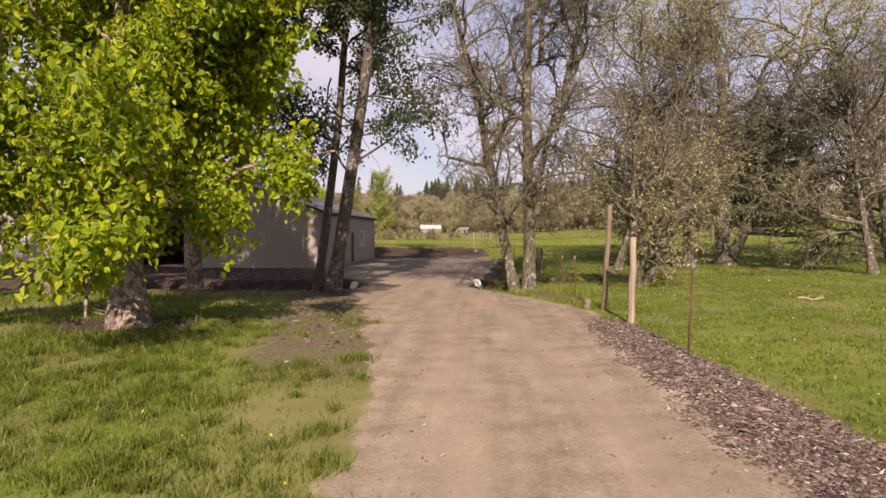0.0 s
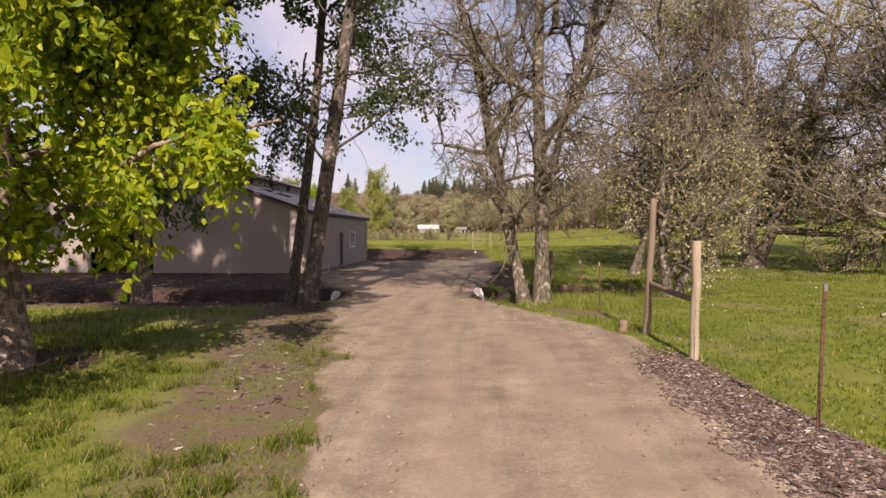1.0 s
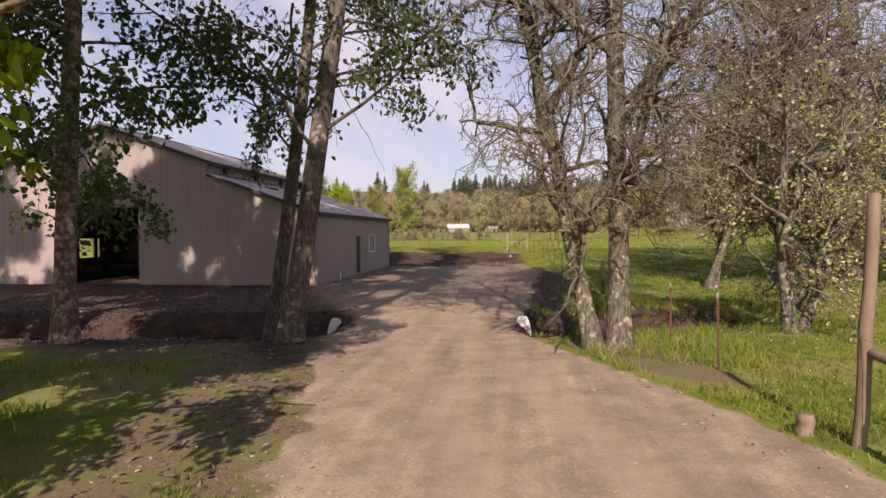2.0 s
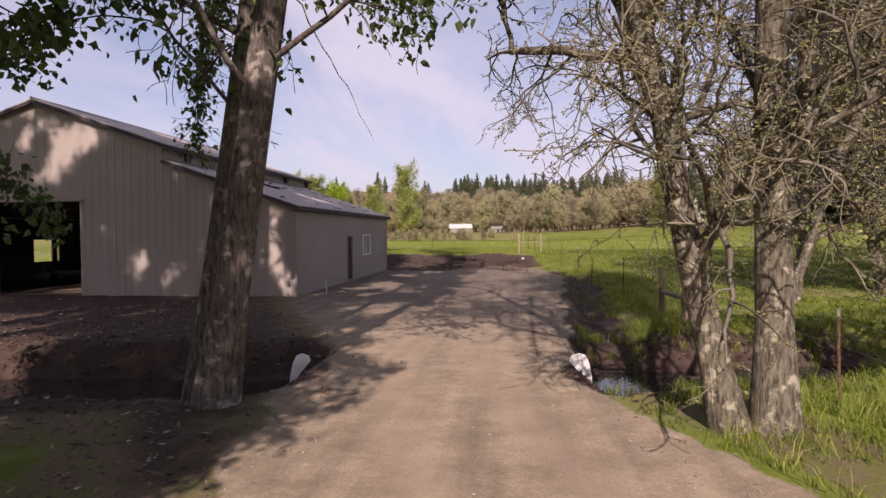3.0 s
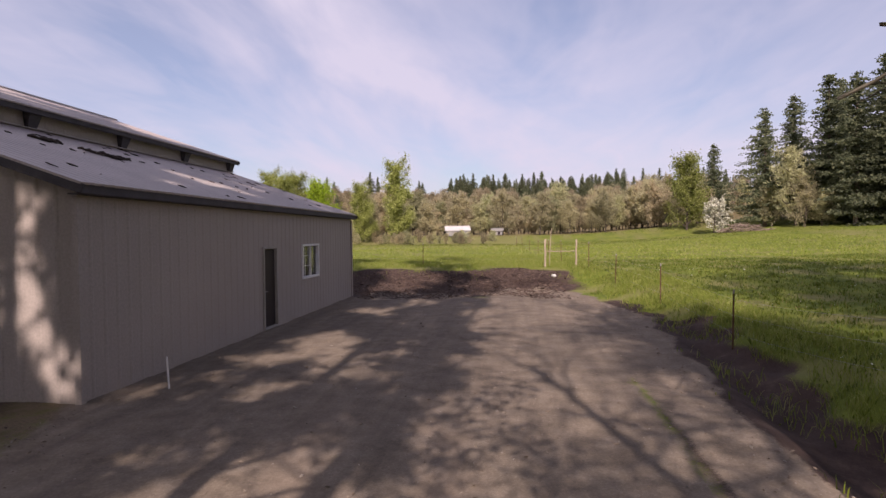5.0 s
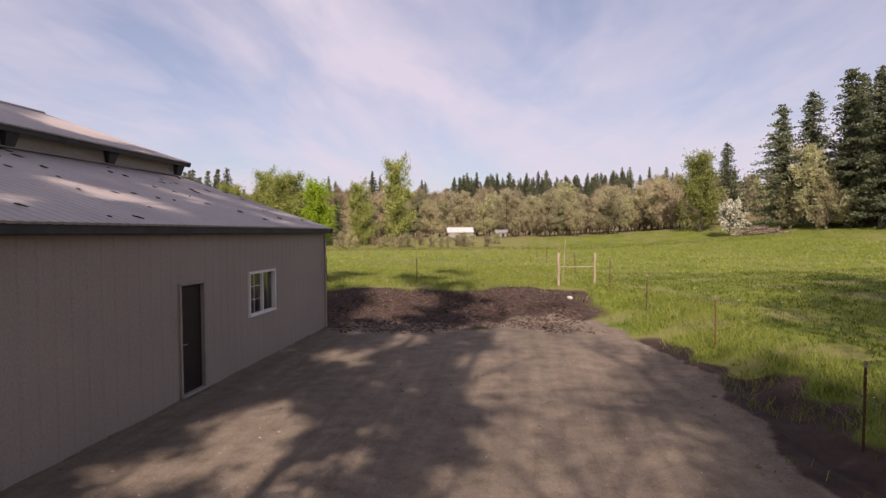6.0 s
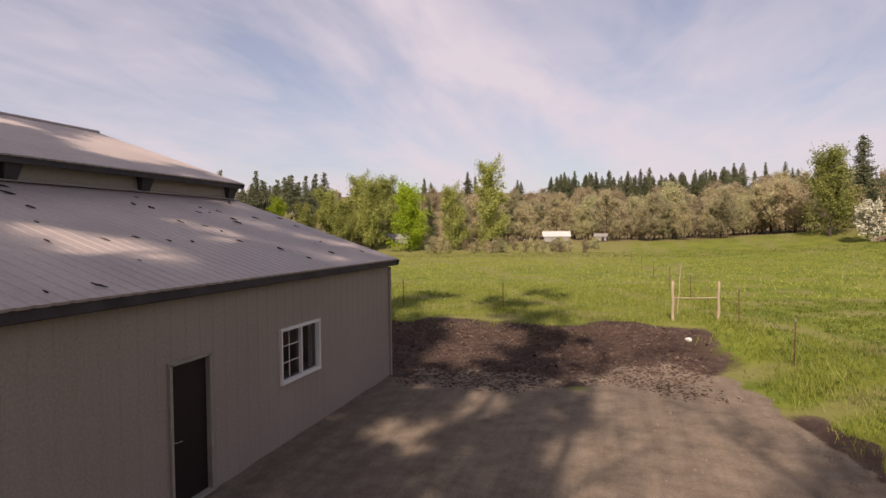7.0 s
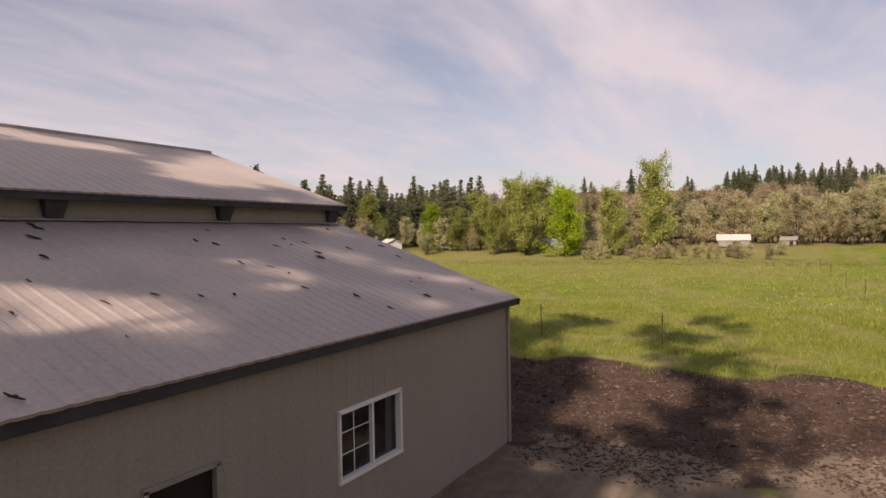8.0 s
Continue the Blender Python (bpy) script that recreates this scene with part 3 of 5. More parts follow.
def build_barn():
    barn = thing("barn", label="tan ribbed-steel monitor barn with grey metal roofs", category="barn")
    W = 2 * abs(RIDGE_X)
    DOOR, WIN = (6.56, 7.43, 2.07), (9.46, 10.98, 1.10, 2.11)

    def east(s):
        if DOOR[0] < s < DOOR[1]:
            return [(DOOR[2], 3.02)]
        if WIN[0] < s < WIN[1]:
            return [(-0.3, WIN[2]), (WIN[3], 3.02)]
        return [(-0.3, 3.02)]
    part("wall", ribbed_wall("wall_east", lambda s, o, z: (o, s, z), east, 0, L_WALL, cuts=(DOOR[0], DOOR[1], WIN[0], WIN[1])), barn)
    part("wall", ribbed_wall("wall_west", lambda s, o, z: (-W - o, s, z), lambda s: [(-0.3, 0.7), (1.95, 3.02)] if 11.1 < s < 12.5 or 12.85 < s < 13.05 else [(-0.3, 3.02)], 0, L_WALL, cuts=(11.1, 12.5, 12.85, 13.05)), barn)
    GO = (-11.45, -8.12, 3.42)

    def south(s):
        return [(GO[2], roof_z(s))] if GO[0] < s < GO[1] else [(-0.3, roof_z(s))]
    eps = 0.002
    part("wall", ribbed_wall("wall_south", lambda s, o, z: (s, -o, z), south, -W + eps, -eps, cuts=(GO[0], GO[1], CLER_X, 2 * RIDGE_X - CLER_X)), barn)

    def north(s):
        return [(-0.3, roof_z(s))]
    part("wall", ribbed_wall("wall_north", lambda s, o, z: (s, L_WALL + o, z), north, -W + eps, -eps, cuts=(CLER_X, 2 * RIDGE_X - CLER_X)), barn)
    for sgn, nm in ((1, "clerestory_east"), (-1, "clerestory_west")):
        x = CLER_X if sgn > 0 else 2 * RIDGE_X - CLER_X
        part("clerestory_wall", ribbed_wall(nm, lambda s, o, z, x=x, sgn=sgn: (x + sgn * o * 0.4, s, z), lambda s: [(4.6, 5.43)], 0.0, L_WALL), barn)
    y0, y1 = -0.22, L_WALL + 0.20
    top = EAVE_Z + UP_SLOPE * (0.22 - CLER_X)
    part("roof", ribbed_roof("roof_lower_east", 0.22, EAVE_Z, CLER_X + 0.02, top, y0, y1), barn)
    part("roof", ribbed_roof("roof_lower_west", -W - 0.22, EAVE_Z, -W - CLER_X - 0.02, top, y0, y1), barn)
    part("roof", ribbed_roof("roof_upper_east", -4.54, 5.37, RIDGE_X, 7.155, y0, y1), barn)
    part("roof", ribbed_roof("roof_upper_west", -W + 4.54, 5.37, RIDGE_X, 7.155, y0, y1), barn)
    part("ridge_cap", tubes("ridge_cap", [([(RIDGE_X, y0, 7.165), (RIDGE_X, y1, 7.165)], [0.06, 0.06], 6)], M_ROOF, False), barn)
    part("flashing", box("flashing", M_ROOF, (0.12, L_WALL + 0.3, 0.02), (CLER_X + 0.07, L_WALL / 2, top + 0.03), 0.004, pose(0, 0, 0, 0, 19, 0)), barn)
    # fascia boards under the roof edges
    for x in (0.165, -W - 0.165):
        part("fascia", box("fascia", M_TRIM, (0.045, y1 - y0 - 0.03, 0.13), (x, (y0 + y1) / 2, EAVE_Z - 0.095)), barn, "dark grey fascia board")
        part("soffit", box("soffit", M_TRIM, (0.16, y1 - y0 - 0.06, 0.02), (x - math.copysign(0.09, x + 5), (y0 + y1) / 2, EAVE_Z - 0.16), 0), barn)
    for x in (-4.60, -W + 4.60):
        part("fascia", box("fascia", M_TRIM, (0.04, y1 - y0 - 0.03, 0.13), (x, (y0 + y1) / 2, 5.285)), barn, "dark grey fascia board")
    ang = math.degrees(math.atan(UP_SLOPE))
    for yy in (y0 + 0.02, y1 - 0.02):
        part("bargeboard", box("bargeboard", M_TRIM, (5.36, 0.035, 0.14), (-2.30, yy, (EAVE_Z + top) / 2 - 0.10), turn=pose(0, 0, 0, 0, ang, 0)), barn)
        part("bargeboard", box("bargeboard", M_TRIM, (5.5, 0.035, 0.14), (-7.14, yy, 6.17), turn=pose(0, 0, 0, 0, ang, 0)), barn)
        part("bargeboard", box("bargeboard", M_TRIM, (5.36, 0.035, 0.14), (-W + 2.30, yy, (EAVE_Z + top) / 2 - 0.10), turn=pose(0, 0, 0, 0, -ang, 0)), barn)
        part("bargeboard", box("bargeboard", M_TRIM, (5.5, 0.035, 0.14), (-W + 7.14, yy, 6.17), turn=pose(0, 0, 0, 0, -ang, 0)), barn)
    # tapered eave brackets of the clerestory
    for y in (14.98, 11.62, 8.26, 4.90, 1.54):
        bm = bmesh.new()
        wt, wb = 0.20, 0.13
        vs = [bm.verts.new(p) for p in ((CLER_X + 0.01, y - wb, 4.93), (CLER_X + 0.01, y + wb, 4.93), (CLER_X + 0.10, y + wb, 4.93), (CLER_X + 0.10, y - wb, 4.93),
                                        (CLER_X + 0.01, y - wt, 5.36), (CLER_X + 0.01, y + wt, 5.36), (-4.62, y + wt, 5.33), (-4.62, y - wt, 5.33))]
        for f in ((0, 1, 2, 3), (4, 7, 6, 5), (0, 4, 5, 1), (1, 5, 6, 2), (2, 6, 7, 3), (3, 7, 4, 0)):
            bm.faces.new([vs[i] for i in f])
        part("eave_bracket", bm_mesh("eave_bracket", bm, M_TRIM), barn, "dark tapered eave bracket")
    # corner trims
    for y in (-0.02, L_WALL + 0.02):
        part("corner_trim", box("corner_trim", M_WALL, (0.11, 0.11, 3.15), (-0.008, y, 1.38)), barn)
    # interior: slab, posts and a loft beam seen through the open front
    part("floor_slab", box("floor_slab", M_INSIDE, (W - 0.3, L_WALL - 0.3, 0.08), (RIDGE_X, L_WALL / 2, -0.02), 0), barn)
    for x in (CLER_X, 2 * RIDGE_X - CLER_X):
        for y in (3.4, 6.8, 10.2):
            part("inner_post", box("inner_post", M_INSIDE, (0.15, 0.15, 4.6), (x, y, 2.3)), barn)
    part("door_track", box("door_track", M_JAMB, (3.7, 0.10, 0.09), (-9.78, -0.09, 3.47)), barn, "pale door track over the opening")
    # side door
    door = part("door", box("door_leaf", M_DOOR, (0.045, 0.80, 1.97), (-0.055, 6.995, 1.045), 0.004), barn, "dark brown side door")
    for (sy, sz, y, z) in ((0.055, 2.09, 6.565, 1.05), (0.055, 2.09, 7.425, 1.05), (0.93, 0.055, 6.995, 2.085)):
        part("door_frame", box("door_frame", M_JAMB, (0.13, sy, sz), (-0.02, y, z), 0.004), door)
    part("threshold", box("threshold", M_JAMB, (0.15, 0.93, 0.035), (0.01, 6.995, 0.04), 0.006), door, "pale threshold")
    part("door_handle", tubes("door_handle", [([(-0.03, 6.66, 0.98), (0.03, 6.66, 0.98), (0.035, 6.76, 0.98)], [0.012, 0.012, 0.010], 8)], M_WIRE), door)
    # slider window with grilles in its fixed half
    y_a, y_b, z_a, z_b = WIN
    win = part("window", box("window_sill_bar", M_VINYL, (0.12, y_b - y_a + 0.03, 0.06), (-0.005, (y_a + y_b) / 2, z_a + 0.02), 0.005), barn, "white vinyl slider window")
    for (sy, sz, y, z) in ((0.042, z_b - z_a + 0.02, y_a + 0.010, (z_a + z_b) / 2), (0.055, z_b - z_a + 0.02, y_b - 0.02, (z_a + z_b) / 2), (y_b - y_a + 0.03, 0.055, (y_a + y_b) / 2, z_b - 0.01)):
        part("window_frame", box("window_frame", M_VINYL, (0.115, sy, sz), (-0.004, y, z), 0.005), win)
    ym = y_a + 0.80
    part("meeting_rail", box("meeting_rail", M_VINYL, (0.07, 0.045, z_b - z_a - 0.07), (-0.015, ym, (z_a + z_b) / 2), 0.004), win)
    part("muntin", box("muntin", M_VINYL, (0.014, 0.015, z_b - z_a - 0.08), (-0.035, (y_a + ym) / 2, (z_a + z_b) / 2), 0.003), win)
    for z in (z_a + 0.37, z_a + 0.68):
        part("muntin", box("muntin", M_VINYL, (0.012, 0.72, 0.015), (-0.035, (y_a + ym) / 2, z), 0.003), win)
    for a, b in ((y_a + 0.045, ym - 0.03), (ym + 0.03, y_b - 0.06)):
        p = part("pane", box("pane", M_GLASS, (0.006, b - a, z_b - z_a - 0.09), (-0.045, (a + b) / 2, (z_a + z_b) / 2), 0), win)
        p.visible_shadow = False
    part("curtain", box("curtain", M_CURTAIN, (0.02, 0.16, 0.9), (-0.12, y_b - 0.16, (z_a + z_b) / 2)), win)
    # wall added to close the room behind the window, so that it is dark inside
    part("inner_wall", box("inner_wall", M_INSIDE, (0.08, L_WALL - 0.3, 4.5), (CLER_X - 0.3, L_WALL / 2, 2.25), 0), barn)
    return barn


build_barn()


# ---- fence ----
def round_post(x, y, tall, r, material, label, lean=(0, 0), name="fence_post"):
    z = ground_at(x, y)
    n = 6
    pts = [(lean[0] * k / n + 0.012 * math.sin(k * 2.1 + x), lean[1] * k / n + 0.012 * math.cos(k * 1.7 + y), -0.12 + (tall + 0.12) * k / n) for k in range(n + 1)]
    rad = [r * (1.05 - 0.12 * k / n + 0.03 * math.sin(k * 3 + y)) for k in range(n + 1)]
    pts.append((pts[-1][0], pts[-1][1], tall + 0.012))
    rad.append(r * 0.55)
    pts.append((pts[-1][0], pts[-1][1], tall + 0.014))
    rad.append(0.001)
    ob = tagged(new(name, tubes(name, [(pts, rad, 12)], material)), label, "fence post", "fence posts")
    ob.matrix_basis = pose(x, y, z)
    return ob


def t_post(x, y, tall, lean=(0.0, 0.0)):
    z = ground_at(x, y)
    post = thing("steel_fence_post", x, y, z, label="thin rusty steel T-section fence post", category="fence post", group="steel fence posts")
    bm = bmesh.new()
    for sx_, sy_, ox in ((0.035, 0.006, 0), (0.006, 0.035, 0)):
        g = bmesh.ops.create_cube(bm, size=1.0)
        bmesh.ops.scale(bm, vec=(sx_, sy_, tall + 0.1), verts=g["verts"])
        bmesh.ops.translate(bm, vec=(0, 0.017 if sx_ < 0.01 else 0, tall / 2 - 0.05), verts=g["verts"])
    for k in range(int(tall / 0.08)):
        g = bmesh.ops.create_cube(bm, size=1.0)
        bmesh.ops.scale(bm, vec=(0.012, 0.012, 0.014), verts=g["verts"])
        bmesh.ops.translate(bm, vec=(0, -0.008, 0.1 + 0.08 * k), verts=g["verts"])
    for v in bm.verts:
        v.co.x += lean[0] * v.co.z / tall
        v.co.y += lean[1] * v.co.z / tall
    part("shaft", bm_mesh("t_post_shaft", bm, M_RUST), post)
    part("tip", box("tip", M_WIRE, (0.037, 0.012, 0.09), (lean[0], lean[1], tall - 0.04), 0.002), post, "pale painted tip")
    return post


round_post(11.74, -21.25, 1.70, 0.065, M_POST, "pale peeled round wooden fence post", (0.05, 0.02))
round_post(11.62, -19.13, 2.42, 0.062, M_POST_OLD, "tall weathered wooden fence post", (0.14, 0.05))
t_post(11.86, -24.31, 1.38, (0.06, 0.02))
round_post(11.40, -4.0, 1.25, 0.075, M_POST_OLD, "old dark wooden brace post", (0, 0))
round_post(11.35, -6.3, 1.25, 0.075, M_POST_OLD, "old dark wooden brace post", (0.02, 0))
for x, y, tl in ((11.5, -15.5, 1.2), (11.5, -12.6, 1.15), (11.2, 0.6, 1.2), (10.72, 5.07, 1.25), (10.80, 11.47, 1.25), (10.42, 17.27, 1.2), (9.95, 21.9, 1.25), (9.2, 28.5, 1.25), (8.9, 35.0, 1.2), (8.5, 42.5, 1.25), (8.1, 51.0, 1.2), (7.6, 60.0, 1.25), (7.1, 70.0, 1.2), (1.6, 23.9, 1.2), (-2.8, 24.4, 1.2), (-8.5, 24.8, 1.2)):
    t_post(x, y, tl, (0.03 * math.sin(3 * y), 0.03 * math.cos(2 * y)))


def rail(name, a, b, r, material, label, cat="fence rail"):
    a, b = Vector(a), Vector(b)
    n = 6
    pts = [a.lerp(b, k / n) + Vector((0, 0, -0.02 * math.sin(math.pi * k / n))) for k in range(n + 1)]
    rad = [r * (1 + 0.06 * math.sin(2.3 * k)) for k in range(n + 1)]
    return tagged(new(name, tubes(name, [([tuple(p) for p in pts], rad, 10)], material)), label, cat)


rail("fence_rail", (11.70, -19.13, 1.10), (11.77, -21.25, 1.03), 0.045, M_POST_OLD, "dark round rail nailed between two wooden posts")
rail("fence_rail", (11.42, -4.0, ground_at(11.4, -4) + 0.62), (11.37, -6.3, ground_at(11.35, -6.3) + 0.62), 0.055, M_POST_OLD, "dark round brace rail between old posts")
ga, gb = (7.90, 22.30), (9.42, 22.60)
round_post(*ga, 1.38, 0.055, M_POST, "pale peeled wooden gate brace post", (0, 0.02))
round_post(*gb, 1.35, 0.048, M_POST, "pale peeled wooden gate brace post", (0.02, 0))
round_post(8.15, 23.4, 1.95, 0.018, M_POST, "slim pale leaning pole behind the brace", (0.14, 0.1), "pole")
rail("fence_rail", (*ga, ground_at(*ga) + 0.80), (*gb, ground_at(*gb) + 0.80), 0.022, M_POST, "slim weathered rail between brace posts")


def wire_run(points, heights):
    for h in heights:
        pts = []
        for (x0, y0), (x1, y1) in zip(points[:-1], points[1:]):
            for k in range(6):
                f = k / 6
                x, y = x0 + (x1 - x0) * f, y0 + (y1 - y0) * f
                z0, z1 = ground_at(x0, y0), ground_at(x1, y1)
                pts.append((x, y, z0 + (z1 - z0) * f + h - 0.04 * math.sin(math.pi * f)))
        pts.append((*points[-1], ground_at(*points[-1]) + h))
        tagged(new("fence_wire", tubes("fence_wire", [(pts, [0.0022] * len(pts), 4)], M_WIRE)), "thin slack galvanised fence wire", "fence wire", "fence wires")


LINE = [(12.6, -36), (11.86, -24.31), (11.74, -21.25), (11.62, -19.13), (11.5, -15.5), (11.5, -12.6), (11.35, -6.3), (11.40, -4.0), (11.2, 0.6), (10.72, 5.07), (10.80, 11.47), (10.42, 17.27), (9.95, 21.9), (9.42, 22.6)]
wire_run(LINE, (0.35, 0.72, 1.05))
wire_run([(9.42, 22.6), (9.2, 28.5), (8.9, 35.0), (8.5, 42.5), (8.1, 51.0), (7.6, 60.0), (7.1, 70.0)], (0.5, 1.05))
wire_run([(7.9, 22.3), (1.6, 23.9), (-2.8, 24.4), (-8.5, 24.8)], (0.45, 1.0))


# ---- culvert under the drive ----
def culvert_end(x, y, side, turn):
    """The broken white end of a plastic culvert: a curved shard, broad above and pointed below, that stands in the bank."""
    outline = [(-0.18, 0.13), (-0.15, 0.22), (-0.03, 0.25), (0.07, 0.22), (0.13, 0.10), (0.175, -0.12), (0.18, -0.36), (0.10, -0.24), (0.0, -0.08), (-0.10, 0.04)]
    bm = bmesh.new()
    rows = []
    for thick in (0.0, 0.022):
        rows.append([bm.verts.new((side * px, 0.10 - 1.6 * (px - 0.05) ** 2 + thick + 0.10 * pz, pz)) for px, pz in outline])
    n = len(outline)
    mids = [bm.verts.new((side * 0.04, 0.10 + t_ + 0.01, 0.06)) for t_ in (0.0, 0.022)]
    for k in range(n):
        a, b = k, (k + 1) % n
        bm.faces.new((rows[0][a], rows[0][b], mids[0]))
        bm.faces.new((rows[1][b], rows[1][a], mids[1]))
        bm.faces.new((rows[0][a], rows[1][a], rows[1][b], rows[0][b]))
    bmesh.ops.recalc_face_normals(bm, faces=bm.faces)
    c = thing("culvert_end", x, y, 0.0 if side > 0 else -0.14, turn, label="broken white plastic culvert end beside the gravel drive", category="culvert", group="culvert ends")
    part("shard", bm_mesh("shard", bm, M_WHITE), c)
    ring = [(-side * 0.05, 0.30, -0.50), (-side * 1.4, 0.30, -0.48)]
    part("pipe", tubes("culvert_pipe", [(ring, [0.22, 0.22], 20), (ring, [0.20, 0.20], 20)], M_WHITE), c)
    return c


culvert_end(8.58, -10.75, 1, -8)
culvert_end(3.86, -10.45, -1, 10)


# ---- trees ----
def unit3(x, y, z):
    d = math.sqrt(x * x + y * y + z * z) + 1e-9
    return x / d, y / d, z / d


def grow(rnd, start, way, length, radius, level, spec, out):
    """Grows one limb and, from it, its side limbs. out collects (points, radii, level)."""
    segs, wander, lift, tip = spec["segs"][level], spec["wander"][level], spec["lift"][level], spec["tip"][level]
    x, y, z = start
    dx, dy, dz = unit3(*way)
    pts, rad = [(x, y, z)], [radius]
    step = length / segs
    g = rnd.gauss
    for k in range(segs):
        dx, dy, dz = unit3(dx + g(0, wander), dy + g(0, wander), dz + g(0, wander) + lift)
        x, y, z = x + dx * step, y + dy * step, z + dz * step
        pts.append((x, y, z))
        rad.append(max(radius * (1 - (1 - tip) * (k + 1) / segs), spec["thin"]))
    out.append((np.array(pts), np.array(rad), level))
    if level + 1 >= len(spec["segs"]):
        return
    first, kids = spec["from"][level], spec["kids"][level]
    for k in range(kids):
        f = first + (1 - first) * (k + rnd.random()) / kids
        i = min(int(f * segs), segs - 1)
        h = f * segs - i
        (ax, ay, az), (bx, by, bz) = pts[i], pts[i + 1]
        ux, uy, uz = unit3(bx - ax, by - ay, bz - az)
        t = rnd.uniform(0, 2 * math.pi)
        cx, cy, cz = math.cos(t), math.sin(t), 0.35
        sx_, sy_, sz_ = unit3(uy * cz - uz * cy, uz * cx - ux * cz, ux * cy - uy * cx)
        a = radians(spec["angle"][level] + g(0, 13))
        c, s = math.cos(a), math.sin(a)
        wx, wy, wz = ux * c + sx_ * s, uy * c + sy_ * s, uz * c + sz_ * s
        if "pull" in spec:
            m = 0.9 if level == 0 else 0.25
            wx, wy, wz = wx + spec["pull"][0] * m, wy + spec["pull"][1] * m, wz + spec["pull"][2] * m
        ln = spec["long"][level] * rnd.uniform(0.6, 1.2) * (1 - spec["narrow"][level] * f)
        r = min(rad[i] * 0.75, max(ln * spec["slim"], spec["thin"]))
        grow(rnd, (ax + (bx - ax) * h, ay + (by - ay) * h, az + (bz - az) * h), (wx, wy, wz), ln, r, level + 1, spec, out)


def leaves_arrays(rng, pts, size, droop=0.5, fold=0.25, slim=0.42, vary=0.35):
    """Folded four-point leaves at points: vertices and triangles."""
    n = len(pts)
    a = rng.uniform(0, 2 * np.pi, n)
    tilt = rng.normal(-droop, 0.45, n)
    ax = np.stack([np.cos(a) * np.cos(tilt), np.sin(a) * np.cos(tilt), np.sin(tilt)], 1)
    s = rng.normal(0, 1, (n, 3))
    side = np.cross(ax, s)
    side /= np.linalg.norm(side, axis=1)[:, None] + 1e-9
    up = np.cross(side, ax)
    ln = (size * rng.uniform(1 - vary, 1 + vary, n))[:, None]
    b = pts
    mid = b + ax * ln * 0.45
    V = np.stack([b, mid - side * ln * slim + up * ln * fold, b + ax * ln, mid + side * ln * slim + up * ln * fold], 1).reshape(-1, 3)
    i = np.arange(n)[:, None] * 4
    T = np.concatenate([i + np.array([[0, 1, 2]]), i + np.array([[0, 2, 3]])])
    return V, T


def oval_leaves(rng, pts, size, droop=0.5, fold=0.12, slim=0.33, vary=0.35):
    """Pointed oval leaves of four triangles, folded along the midrib and bent at the tip."""
    n = len(pts)
    a = rng.uniform(0, 2 * np.pi, n)
    tilt = rng.normal(-droop, 0.45, n)
    ax = np.stack([np.cos(a) * np.cos(tilt), np.sin(a) * np.cos(tilt), np.sin(tilt)], 1)
    side = np.cross(ax, rng.normal(0, 1, (n, 3)))
    side /= np.linalg.norm(side, axis=1)[:, None] + 1e-9
    up = np.cross(side, ax)
    ln = (size * rng.uniform(1 - vary, 1 + vary, n))[:, None]
    p1, p2 = pts + ax * ln * 0.28, pts + ax * ln * 0.68
    tip = pts + ax * ln - up * ln * 0.10
    V = np.stack([pts, p1 - side * ln * slim + up * ln * fold, p2 - side * ln * slim * 0.72 + up * ln * fold * 0.6, tip,
                  p2 + side * ln * slim * 0.72 + up * ln * fold * 0.6, p1 + side * ln * slim + up * ln * fold], 1).reshape(-1, 3)
    i = np.arange(n)[:, None] * 6
    T = np.concatenate([i + np.array([f]) for f in ((0, 1, 2), (0, 2, 3), (0, 3, 4), (0, 4, 5))])
    return V, T


def along(rng, limbs, levels, per, jitter):
    """Random points beside limbs of the given levels."""
    P = []
    for pts, rad, lev in limbs:
        if lev in levels:
            f = rng.random(per) * (len(pts) - 1)
            i = f.astype(int)
            P.append(pts[i] + (pts[i + 1] - pts[i]) * (f - i)[:, None])
    P = np.concatenate(P)
    return P + rng.normal(0, jitter, P.shape)


SIDES = {0: 14, 1: 7, 2: 4, 3: 3, 4: 3}


